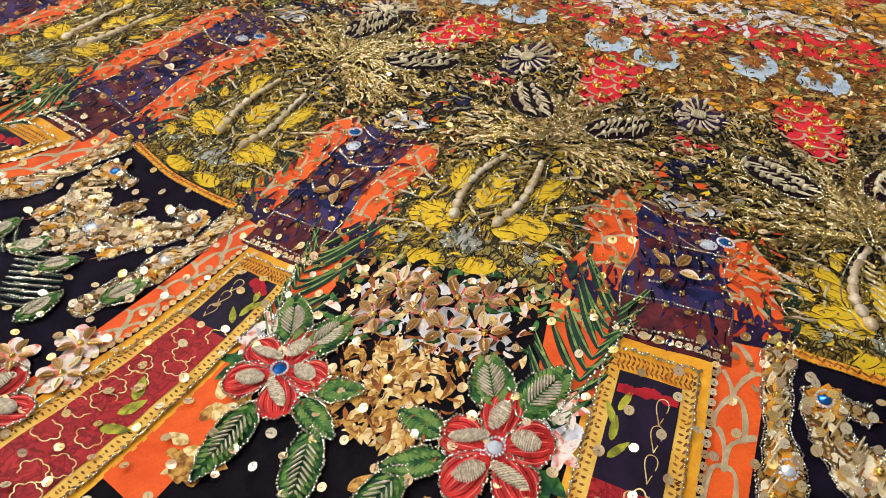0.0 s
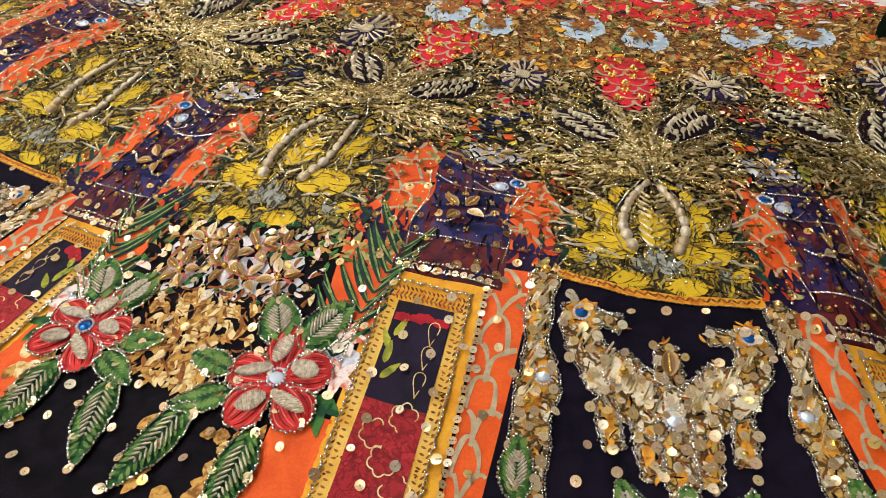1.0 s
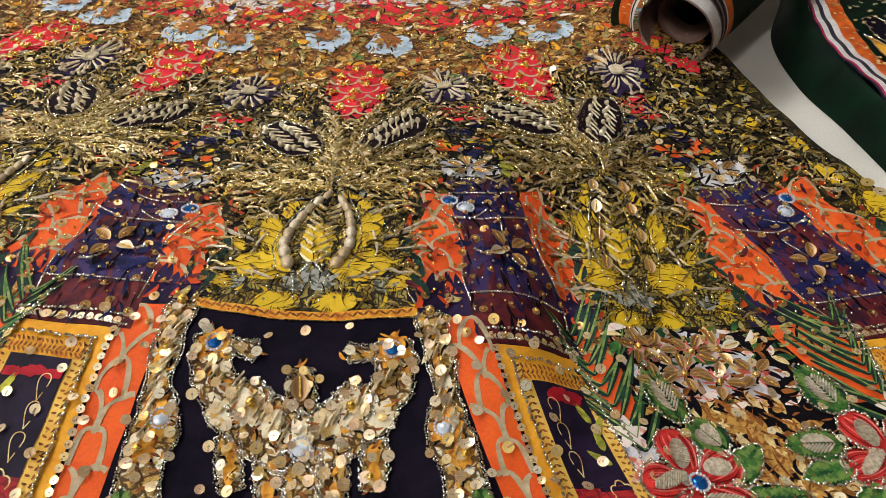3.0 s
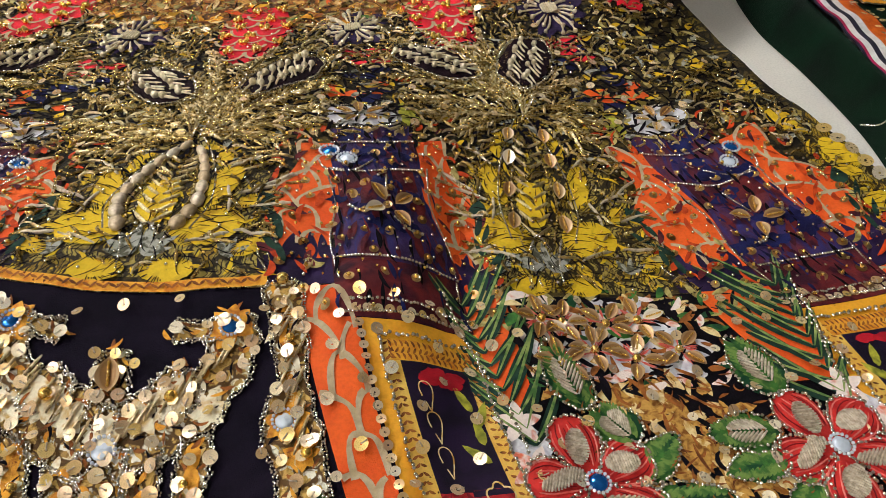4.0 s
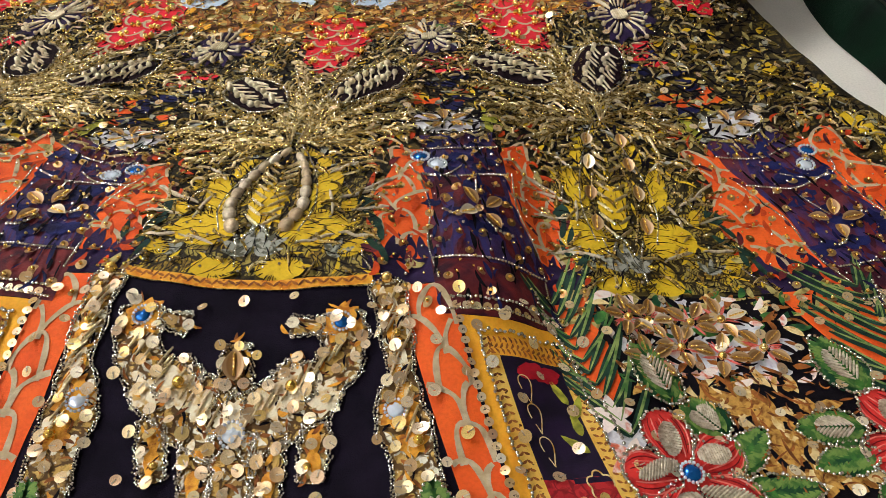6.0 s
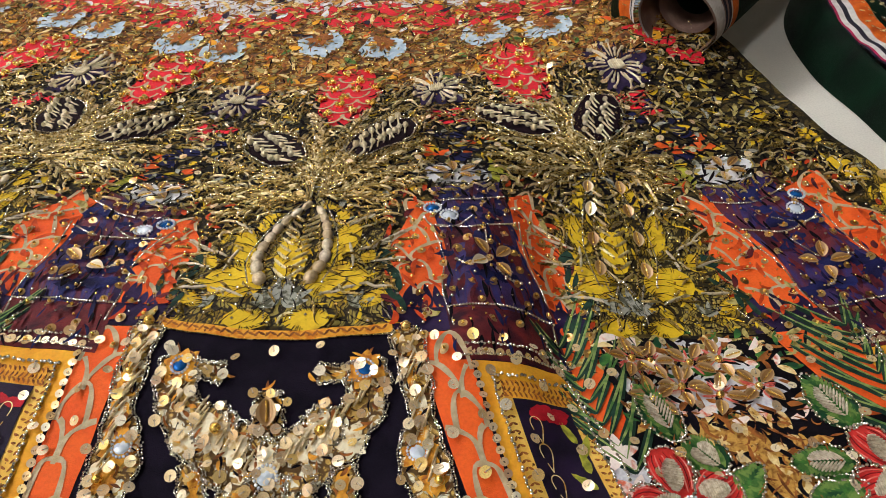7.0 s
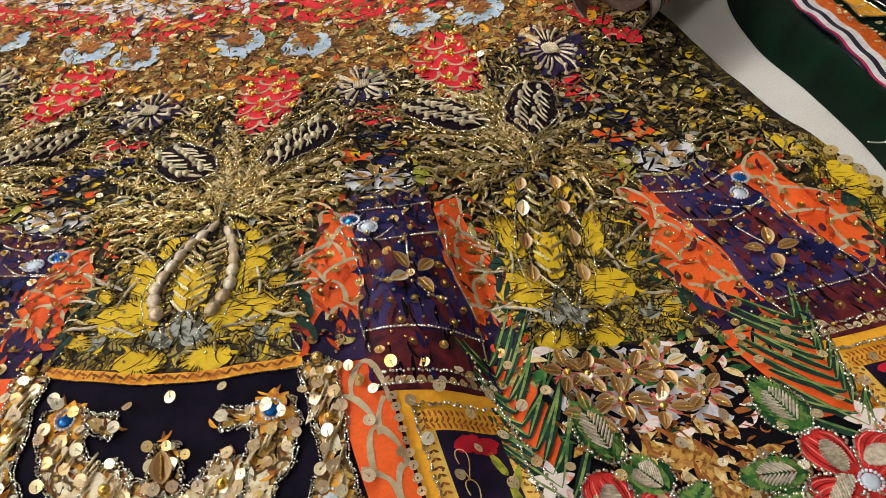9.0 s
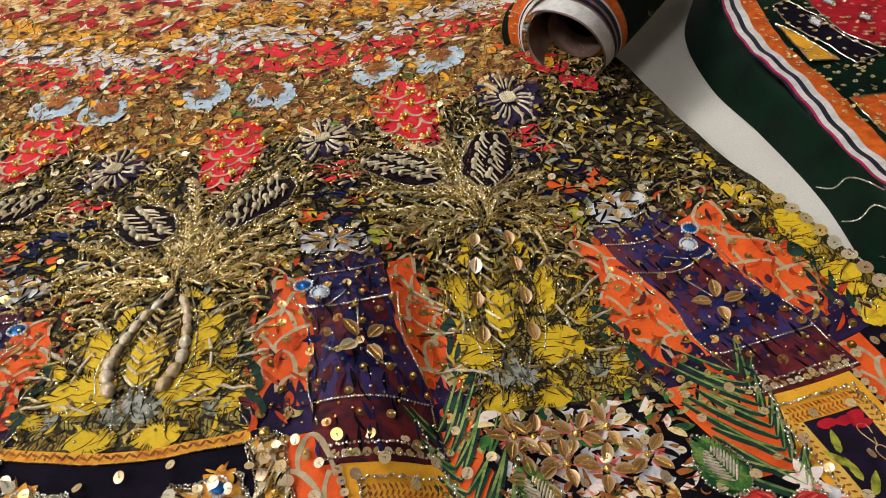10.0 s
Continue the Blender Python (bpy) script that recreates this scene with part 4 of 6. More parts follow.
# ---- lower panels: frames, orange bands, navy swags ----
def side_frame(n, m):
    """Orange band and framed box between the floral panel n and its navy neighbour on side m."""
    if not spot_in(n + .62 * m):
        return

    def band(name, mat, label, k0, k1, v0, v1, h, vary=None):
        g0 = (lambda q: n + m * (k0 + 0 * q)) if vary is None else (lambda q: n + m * vary[0](q))
        g1 = (lambda q: n + m * (k1 + 0 * q)) if vary is None else (lambda q: n + m * vary[1](q))
        return patch_part(name, mat, label, lambda s: patch(s, lambda q: np.minimum(g0(q), g1(q)), lambda q: clampa(np.maximum(g0(q), g1(q))), v0, v1, h, 60, 8))

    band("orange_band", ORANGE, "orange silk band with beige scallops", 0, 0, -3.0, -.005, L1, (lambda q: .595 + 0 * q, lambda q: .70 + .045 * np.maximum(q, -1.4)))
    s = scale_lattice(lambda q: n + m * .60, lambda q: n + m * (.70 + .045 * max(q, -1.4)), -.04, -2.9, .0115, .0009, L2)
    if s:
        part("scallop_line", s, BEIGE, skirt, "beige printed scallops", kind="stuff")
    top = -.13
    band("frame_ground", YELLOW, "yellow silk frame", .37, .588, -3.0, top, L1)
    band("frame_dots", DOTTED, "yellow ring-dotted frame print", .385, .562, -3.0, top - .075, L2)
    band("framed_picture", PLUM, "dark purple framed ground", .415, .535, -.72, top - .15, L3)
    band("framed_picture", REDFLORAL, "red floral framed print", .415, .535, -3.0, -.70, L3)
    band("frame_top", OCHRE, "ochre looped frame top", .40, .55, top - .15, top - .075, L3 + .0001)
    red = Soup()
    for k in range(4):
        blob(red, Spot(n + m * rng.uniform(.43, .52), rng.uniform(-.36, -.30)), oval(.004, .002, 14, .2), L4, 3)
    part("red_petal_print", red, CRIMSON, skirt, "red printed petals", kind="stuff")
    line, yel = Soup(), Soup()
    for v0 in (-.40, -.50, -.61):
        pts = [(n + m * (.505 + .009 * math.cos(t) + .004 * math.sin(2 * t)), v0 + .05 * math.sin(t)) for t in np.linspace(0, 5.9, 14)]
        ribbon(line, path_av(pts, 40), .00019, L4, 3)
    for k in range(24):
        c0, v0 = n + m * rng.uniform(.43, .52), -.74 - .085 * k
        pts = [(c0 + .021 * math.cos(t + k) * (1 + .28 * abs(math.sin(3 * t))), v0 + .045 * math.sin(t + k) * (1 + .28 * abs(math.sin(3 * t)))) for t in np.linspace(0, 4.6, 40)]
        ribbon(line, path_av(pts, 90), .00026, L4 + .0001, 3)
    part("gold_scroll", line, STRAW, skirt, "fine pale drawn scrolls", kind="stuff")
    for k, ang in enumerate((60, 100, 130, 80)):
        leaf(yel, Spot(n + m * .43, -.62 + .06 * k, mirror=m), (0, 0), ang - 10, .010, .0030, L4, .1, rng)
    for k, ang in enumerate((60, 110, 150)):
        leaf(yel, Spot(n + m * .45, -1.25 - .1 * k, mirror=m), (0, 0), ang, .012, .005, L4, .1, rng)
    part("vine_print", yel, LIME, skirt, "olive yellow drawn vine leaves", kind="stuff")
    ticks = Soup()
    for k, tilt_ in ((.556, .6), (.546, -.6), (.390, .6), (.402, -.6)):
        p = spaced(path_av([(n + m * k, -3.0), (n + m * k, -1.5), (n + m * k, top - .08)], 200), .0026)
        dashes(ticks, p, tilt_ + rng.normal(0, .15, len(p)), .0020, .0009, .3, L3)
    for v0, tilt_ in ((top - .092, .9), (top - .115, -.9), (top - .137, .9)):
        p = spaced(path_av([(n + m * .548, v0), (n + m * .475, v0), (n + m * .402, v0)], 60), .0018)
        dashes(ticks, p, 1.3 + tilt_ * .5 + rng.normal(0, .1, len(p)), .0024, .0008, .4, L4)
    part("frame_tick", ticks, RUSTBROWN, skirt, "brown ring and loop marks of the frame", kind="stuff")
    # rows of gold dots and lines of silver beads
    dots = spaced(path_av([(n + m * .592, -3.0), (n + m * .592, -1.5), (n + m * .592, top)], 200), .0039)
    dots = np.concatenate([dots, spaced(path_av([(n + m * .592, top + .03), (n + m * .48, top + .03), (n + m * .37, top + .03)], 60), .0035)])
    dot_rows.extend(dots)
    for row in scatter(n + m * .655 - .055, n + m * .655 + .055, -2.2, -.03, .0105):
        seq_places.append(row[2:])
    for k in (.563, .384):
        bead_line(silver, path_av([(n + m * k, -3.0), (n + m * k, -1.5), (n + m * k, top - .07)], 200), .00062, .0012, rng=rng)
    bead_line(silver, path_av([(n + m * .565, top - .06), (n + m * .48, top - .055), (n + m * .385, top - .06)], 60), .0007, .0012, rng=rng)
    bead_line(silver, path_av([(n + m * .60, top + .06), (n + m * .48, top + .065), (n + m * .37, top + .05)], 60), .0006, .0012, rng=rng)


dot_rows = []


def swag(n):
    """Navy panel with a garland of tan flowers, thick with sequins."""
    edge_ = Soup()
    ribbon(edge_, path_av([(n - .25, .012), (n - .13, -.016), (n, -.030), (n + .13, -.016), (n + .25, .012)], 40), .0019, L3, 5)
    part("ochre_edging", edge_, OCHRE, skirt, "narrow ochre edging under the dome")
    p = spaced(path_av([(n - .245, .012), (n - .13, -.016), (n, -.030), (n + .13, -.016), (n + .245, .012)], 80), .0021)
    ticks = dashes(Soup(), p, np.where(np.arange(len(p)) % 2, .7, -.7), .0030, .0010, 0.0, L4)
    part("edging_tick", ticks, RUSTBROWN, skirt, "brown zigzag of the edging", kind="stuff")
    bead_line(goldline, path_av([(n - .275, -.005), (n, -.045), (n + .275, -.005)], 60), .0004)
    if not spot_in(n):
        return
    s, done = Soup(), []

    def strip(m, pts, half, h=L1):
        """A stretch of the printed garland, its beaded outline and its sequins."""
        pts = [(n + a * m, v_) for a, v_ in pts]
        line = path_av(pts, 40)
        hw = np.interp(np.linspace(0, 1, 40), np.linspace(0, 1, len(half)), half)
        hw = hw * (1 + .10 * np.sin(np.arange(40) * .9 + 7 * n) + .07 * rng.uniform(-1, 1, 40))
        hw[0], hw[-1] = hw[0] * .55, hw[-1] * .45
        ribbon(s, line, hw, h + .00001 * (len(done) // 40), 5)
        d = np.gradient(line, axis=0)
        d /= np.linalg.norm(d, axis=1)[:, None]
        side = np.stack([-d[:, 1], d[:, 0]], -1)
        for k in (-1, 1):
            for off in (.0002, .0011):
                bead_line(silver, line + side * k * (hw + off)[:, None], .00038, .0008, rng=rng)
        done.extend((*q, w_ * .78) for q, w_ in zip(line, hw))

    for m in (-1, 1):
        strip(m, ((.190, -.12), (.190, -.20), (.175, -.30), (.125, -.385), (.055, -.455), (.0, -.50)), (.0058, .0070, .0060, .0088, .0096, .0090))
        strip(m, ((.175, -.165), (.130, -.172), (.094, -.177)), (.0026, .0022, .0034))
        strip(m, ((.115, -.30), (.098, -.36), (.090, -.40)), (.0045, .0072, .0050))
        strip(m, ((.135, -.47), (.128, -.56), (.118, -.64)), (.0032, .0040, .0030))
        strip(m, ((.060, -.50), (.055, -.60), (.050, -.72)), (.0042, .0046, .0032))
        strip(m, ((.277, .01), (.284, -.18), (.281, -.34), (.268, -.45), (.276, -.60), (.270, -.80), (.268, -1.02)), (.0052, .0045, .0036, .0074, .0068, .0056, .0050))
        gem(n + .187 * m, -.160, BLUE, "blue rhinestone in a ring of silver beads", .0031)
        gem(n + .261 * m, -.450, CRYSTAL, "clear rhinestone in a ring of silver beads", .0032)
        for a, v_, r_ in ((.279, .010, .0021), (.096, -.368, .0020), (.288, -.555, .0018), (.118, -.60, .0014), (.285, -.20, .0014)):
            balls(gold_balls, drape(Spot(n + a * m, v_).at(0, 0), .0018), r_, ROUND)
        # amber petals round the stones, ivory ones round the gold ball, amber drops below
        petals, pale = Soup(), Soup()
        for a, v_, ln, count, soup in ((.187, -.160, .0074, 9, petals), (.265, -.450, .0070, 9, petals), (.280, -.555, .0054, 7, petals), (.096, -.368, .0078, 6, pale), (.150, -.41, .0062, 6, pale), (.055, -.42, .0060, 6, pale), (.0, -.46, .0066, 6, pale)):
            for k in range(count):
                leaf(soup, Spot(n + a * m, v_), (0, 0), 360 * k / count + rng.normal(0, 8), ln * rng.uniform(.85, 1.1), ln * .62, L2 + .0002 * (k % 3), .1, rng)
        for a, v_, ang in ((.124, -.55, 270), (.128, -.49, 275), (.058, -.60, 268), (.0, -.66, 270)):
            leaf(petals, Spot(n + a * m, v_), (0, 0), ang + rng.normal(0, 4), .0085, .0042, L2 + .0003, .1, rng)
        for k in range(15):
            v_ = -.04 - .024 * k
            leaf(petals if k % 2 else pale, Spot(n + m * (.279 + .006 * math.sin(k)), v_), (0, 0), 262 + rng.normal(0, 14), .0095, .0022, L2 + .0002, .1, rng)
        part("amber_petal_print", petals, AMBER, skirt, "amber printed petals of the garland", kind="stuff")
        part("ivory_petal_print", pale, IVORYPETAL, skirt, "ivory printed petals of the garland", kind="stuff")
        # stitched bullion sprays along the vine and the garland
        for k in range(26):
            a, v_ = (.281, -.05 - .036 * k) if k < 14 else (.185 - .0145 * (k - 14), -.24 - .020 * (k - 14))
            sp = Spot(n + m * a, v_)
            q = drape(smooth_path(sp.at(np.array([-.002, 0, .002]) + rng.normal(0, .0012), np.array([-.0035, 0, .0035])), 5), .0016)
            tubes(ivory, q[None], .0005)
    strip(1, ((0, -.235), (0, -.33), (0, -.42)), (.0036, .0046, .0050))
    strip(1, ((0, -.50), (0, -.64), (0, -.80)), (.0062, .0058, .0040))
    gem(n, -.505, CRYSTAL, "clear rhinestone in a ring of silver beads", .0036)
    shell(Spot(n, -.36), 0, 0, 90, .0105, .0062)
    for mat, gap, wd in ((IVORYPETAL, .0080, .0026), (BLACK, .0060, .0011), (RUSTBROWN, .0046, .0013), (AMBER, .0070, .0018)):
        r1 = scatter(n - .33, n + .33, -1.0, -.02, gap, close=done)
        so = dashes(Soup(), r1[:, 2:], rng.uniform(0, 6.28, len(r1)), rng.uniform(.003, .0058, len(r1)), wd * rng.uniform(.5, 1.1, len(r1)), rng.normal(0, .5, len(r1)), L2 + .0001)
        part("garland_stroke", so, mat, skirt, "printed strokes of the garland", kind="stuff")
    part("swag_print", s, SWAG, skirt, "tan and cream printed garland", kind="stuff")
    for row in scatter(n - .33, n + .33, -1.0, -.02, .0053, close=done):
        seq_places.append(row[2:])
    for row in scatter(n - .26, n + .26, -2.2, -.05, .0125):
        seq_places.append(row[2:])
    # silver sprays, then a red flower, green leaves and shell flowers nearer the hem
    for m in (-1, 1):
        for k in range(16):
            a, v_ = .02 + .016 * (k % 8), -.84 - .06 * (k // 8) - .035 * (k % 8)
            pts = [(n + m * a, v_), (n + m * (a + .035), v_ + .035), (n + m * (a + .075), v_ + .10)]
            bead_line(silver, path_av(pts, 24), .00042, .0009, rng=rng)
            so = ribbon(Soup(), path_av(pts, 24), .0011, L2, 3)
            part("fern_blade", so, TEAL, skirt, "dark green fern blade under silver beads")
        if n < 0:
            red_flower(n + .365 * m, -1.66, 20 * m, CRYSTAL)
    g = Soup()
    for m in (-1, 1):
        for a, v_, ang, ln, w_ in ((.29, -.90, 88, .024, .013), (.09, -.90, 75, .02, .010), (.015, -.88, 105, .018, .010), (.22, -1.2, 100, .024, .011), (.06, -1.5, 80, .03, .012), (.25, -1.6, 110, .03, .012)):
            sp = Spot(n + a * m, v_, mirror=m)
            leaf(g, sp, (0, 0), ang, ln, w_, L3, .05, rng)
            leaf_work(sp, ang, ln, w_)
        for a, v_ in ((.36, -1.14), (.40, -1.32), (.30, -1.36)):
            pet = Soup()
            blob(pet, Spot(n + a * m, v_), lobed(.0108, 5, .5), L4, 4)
            part("petal_print", pet, BLUSH, skirt, "blush white printed flower")
            shell_flower(n + a * m, v_, 5, rng.uniform(0, 90), .0074)
    part("leaf_print", g, GREEN, skirt, "green printed leaves", kind="stuff")


def leaf_work(sp, ang, ln, w_, thick=.0006, start=(0, 0), veins=True):
    """Bead outline and bullion veins of a leaf."""
    c, s_ = math.cos(radians(ang)), math.sin(radians(ang))
    t = np.linspace(0, 1, 24)
    half = w_ / 2 * np.sin(math.pi * t**.75)**.8
    for k in (-1, 1):
        al, sd = t * ln, half * k
        bead_line(silver, sp.at(start[0] + al * c - sd * s_, start[1] + al * s_ + sd * c), .00058, .0018, rng=rng)
    fib = np.linspace(.08, .82, 11)
    for k in (-1, 1):
        xs, rr = ln * fib, w_ * .30 * np.sin(math.pi * (fib * .8 + .12)**.75)
        al, sd = xs + rr * .55, k * rr * .75
        p = sp.at(start[0] + al * c - sd * s_, start[1] + al * s_ + sd * c)
        tip = sp.at(start[0] + (al + rr * .5) * c - (sd + k * rr * .5) * s_, start[1] + (al + rr * .5) * s_ + (sd + k * rr * .5) * c)
        dd = tip - p
        dashes(fibres, p, np.arctan2(dd[:, 1], dd[:, 0]), rr * 1.5, .0016, 0.0, .0024 if veins else .0019)
    if veins:
        for i in range(9):
            x = ln * (.20 + .058 * i)
            r_ = w_ * .29 * math.sin(math.pi * (.25 + .075 * i)**.75)
            for k in (-1, 1):
                al, sd = np.array([x, x + r_ * .5, x + r_]), np.array([.0003, .55 * r_, r_]) * k
                q = drape(smooth_path(sp.at(start[0] + al * c - sd * s_, start[1] + al * s_ + sd * c), 4), .0030)
                tubes(taupe, q[None], .00048)


# ---- floral panels ----
def red_flower(a, v_, turn, stone, size=1.0):
    if not spot_in(a + .1):
        return
    sp = Spot(a, v_, turn=turn, size=size)
    sp.ey = sp.ey * 1.1
    first = None
    for k in range(5):
        ang = 90 + 72 * k + (0, 5, -6, 6, -3)[k]
        ln, w_ = (.0215, .0215, .0225, .0225, .0215)[k], (.0165, .0155, .0170, .0170, .0155)[k]
        s = Soup()
        leaf(s, sp, (0, 0), ang, ln, w_, L3 + .00012 * k, .0, rng, .0016, 2.1)
        if first is None:
            first = part("red_flower", s, SCARLET, skirt, "scarlet silk flower with five beaded petals")
        else:
            part("petal", s, SCARLET, first)
        c, s_ = math.cos(radians(ang)), math.sin(radians(ang))
        t = np.linspace(0, 1, 30)
        half = w_ / 2 * np.sin(math.pi * t**(.75 * 2.1))**.6
        for sd in (-1, 1):
            bead_line(silver, sp.at(t * ln * c - half * sd * s_, t * ln * s_ + half * sd * c), .0006, .0018, rng=rng)
        for tone, mat_ in ((0, ROSE), (1, DARKRED)):
            streak = Soup()
            for wv in np.linspace(-.82, .82, 9)[tone::2]:
                tt = np.linspace(.22 + .1 * rng.random(), .80 + .12 * rng.random(), 7)
                hf = w_ / 2 * np.sin(math.pi * tt**(.75 * 2.1))**.6 * wv
                q = drape(sp.at(tt * ln * c - hf * s_, tt * ln * s_ + hf * c), L3 + .00012 * k + .00006)
                q[:, 2] += .0016 * (1 - wv**2) * np.sin(math.pi * tt)
                tubes(streak, q[None], .00024 if tone else .00028)
            part("petal_streak", streak, mat_, first, "painted streaks on a petal", kind="stuff")
        rows_, lines = Soup(), 13
        for i in range(lines):
            x = ln * (.24 + .042 * i)
            off = w_ * (.16 - .02 * i) * (-1 if k % 2 else 1)
            sd = np.linspace(-1, 1, 5) * w_ * .20 * math.sin(math.pi * (i + .9) / (lines + 1))**.6 + off
            al = x + sd * .45
            q = drape(sp.at(al * c - sd * s_, al * s_ + sd * c), .0034)
            tubes(rows_, q[None], .00054)
        part("bullion_patch", rows_, TAUPE, first, "rows of taupe bullion")
    gem(a, v_, stone, "rhinestone in a ring of silver beads at a flower's heart", .0034, lift=.0022)


def floral(n):
    if not spot_in(n):
        return
    pink, white, green, gold, palm, tealp, frond, straw, blaze = (Soup() for _ in range(9))
    for a, v_, turn, p in ((-.09, -.11, 20, 5), (-.03, -.12, 60, 5), (.065, -.13, 40, 4), (.125, -.12, 85, 4), (-.11, -.29, 10, 5), (.005, -.24, 70, 4), (.07, -.29, 50, 4), (.15, -.27, 20, 4)):
        shell_flower(n + a, v_, p, turn, .0082)
        sp = Spot(n + a, v_)
        blob(pink if rng.random() < .15 else white, sp, lobed(.0128, 5, .5, turn=turn + 36), L2 + .0001 * rng.random(), 4)
        t = np.radians(turn + 36 + 72 * np.repeat(np.arange(5), 3)) + np.tile((-.10, 0, .10), 5) + rng.normal(0, .06, 15)
        e = sp.at(np.cos(t), np.sin(t)) - sp.at(0, 0)
        dashes(blaze, sp.at(.0044 * np.cos(t), .0044 * np.sin(t)), np.arctan2(e[:, 1], e[:, 0]), rng.uniform(.003, .0065, 15), rng.uniform(.0004, .0009, 15), rng.normal(0, .2, 15), L4)
    for a, v_ in ((-.06, -.2), (.04, -.2), (.1, -.2), (.0, -.32), (.12, -.34), (-.14, -.18)):
        blob(white, Spot(n + a, v_), oval(.0075, .006, 18, .3), L1 + .0001, 3)
    for m in (-1, 1):
        if not spot_in(n + .45 * m):
            continue
        # palm fronds over orange
        palm = patch(Soup(), lambda q: np.minimum(n + m * (.25 - .06 * q), n + m * .385), lambda q: clampa(np.maximum(n + m * (.25 - .06 * q), n + m * .385)), -.45, .0, L1, 16, 10)
        part("palm_ground", palm, ORANGE, skirt, "orange printed ground of palm fronds")
        for k in range(12):
            v_ = .06 - .052 * k
            sp = Spot(n + m * (.385 - .005 * k), v_ - .07, mirror=m)
            for side_, reach, w_ in ((1, rng.uniform(.013, .021), .0032), (-1, rng.uniform(.007, .012), .0028)):
                rise_ = rng.uniform(.5, 1.7)
                t = np.linspace(0, 1, 9)
                dx, dy = -side_ * reach * t, reach * (rise_ * t + .28 * t**2)
                line = sp.at(dx, dy)
                keep = w_ * np.sin(math.pi * (.06 + .90 * t))**.8 / 2 + .0001
                ribbon(tealp, line, keep, L3 + .00004 * (k % 5), 3)
                ribbon(frond, line + (.0003, .0006), keep * .30, L4 + .0001, 3)
        bead_line(silver, path_av([(n + m * .35, -.60), (n + m * .36, -.40), (n + m * .40, -.15), (n + m * .42, .02)], 60), .0006, .0014, rng=rng)
        # small lilies
        for a, v_, tr in ((.345, -.50, 10), (.355, -.66, 50)):
            sp = Spot(n + a * m, v_)
            for k in range(5):
                leaf(pink, sp, (0, 0), tr + 72 * k, .0082, .0042, L4, .05, rng)
        blob(white, Spot(n + m * .34, -.58), oval(.008, .006, 16, .25), L2, 3)
        for ang, ln in ((250, .016), (290, .017), (330, .013), (210, .012)):
            leaf(green, Spot(n + m * .33, -.74, mirror=m), (0, 0), ang, ln, .006, L2, .1, rng)
        patch_part("orange_band", ORANGE, "small orange silk corner", lambda s: patch(s, lambda q: np.minimum(n + m * .27, n + m * .374) + 0 * q, lambda q: np.maximum(n + m * .27, n + m * .374) + 0 * q, -1.6, -.82, L1, 14, 8))
        # red flower with its leaves
        red_flower(n + .245 * m, -.73, 8 * m, CRYSTAL if m > 0 else BLUE)
        pair = ((.225, -.585, 118, .026, .0175), (.265, -.585, 62, .028, .018)) if n < 2 else ((.235, -.51, 88, .027, .017), (.175, -.65, 152, .023, .0145)) if m > 0 else ((.140, -.48, 97, .028, .016), (.085, -.62, 80, .017, .017))
        for a, v_, ang, ln, w_ in pair + ((.15, -.74, 165, .022, .012), (.17, -.82, 205, .026, .012)):
            sp = Spot(n + a * m, v_, mirror=m)
            leaf(green, sp, (0, 0), ang, ln, w_, L3, .04, rng, .0008)
            leaf_work(sp, ang, ln, w_, veins=v_ > -.7)
        for a, v_, ang, ln, w_ in ((.245, -.93, 268, .040, .015), (.105, -.90, 252, .042, .0155)):
            sp = Spot(n + a * m, v_, mirror=m)
            leaf(green, sp, (0, 0), ang, ln, w_, L3, .05, rng)
            leaf_work(sp, ang, ln, w_)
    # black leaf print, set denser to paint in the weaker light on the right panel
    for mat, gap, wd, nm in ((BLACK, .0054, .0028, "dark_leaf_shade_print"), (GREEN, .0095, .0030, "leaf_print"), (BLUSH, .0085, .0030, "petal_print"), (RUSTBROWN, .0060, .0020, "russet_stroke"), (STRAW, .0120, .0026, "straw_stroke"), (BLACK, .0080, .0012, "pen_stroke")):
        r1 = scatter(n - .24, min(n + .24, A_END - .1), -.40, -.02, gap)
        so = dashes(Soup(), r1[:, 2:], rng.uniform(0, 6.28, len(r1)), rng.uniform(.005, .011, len(r1)), wd * rng.uniform(.6, 1.4, len(r1)), rng.normal(0, .5, len(r1)), L3)
        part(nm, so, mat, skirt, "printed strokes between the shell flowers", kind="stuff")
    for mat, gap, wd in ((BLACK, .0085, .0020), (STRAW, .0100, .0026), (RUSTBROWN, .0080, .0018)):
        r1 = scatter(n - .10, min(n + .14, A_END - .1), -.80, -.36, gap)
        so = dashes(Soup(), r1[:, 2:], rng.normal(-1.2, .6, len(r1)), rng.uniform(.005, .012, len(r1)), wd * rng.uniform(.6, 1.4, len(r1)), rng.normal(0, .5, len(r1)), L3)
        part("foliage_stroke", so, mat, skirt, "drawn strokes over the gold foliage", kind="stuff")
    for mat, gap, wd in ((KHAKI, .0050, .0026), (GREEN, .0075, .0024), (GOLDLEAF, .0080, .0024), (BLACK, .0060, .0012)):
        r1 = scatter(n - .36, min(n + .36, A_END - .1), -.14, .012, gap)
        so = dashes(Soup(), r1[:, 2:], rng.uniform(0, 6.28, len(r1)), rng.uniform(.005, .010, len(r1)), wd * rng.uniform(.6, 1.4, len(r1)), rng.normal(0, .5, len(r1)), L2 + .0001)
        part("foliage_stroke", so, mat, skirt, "printed foliage strokes under the dome", kind="stuff")
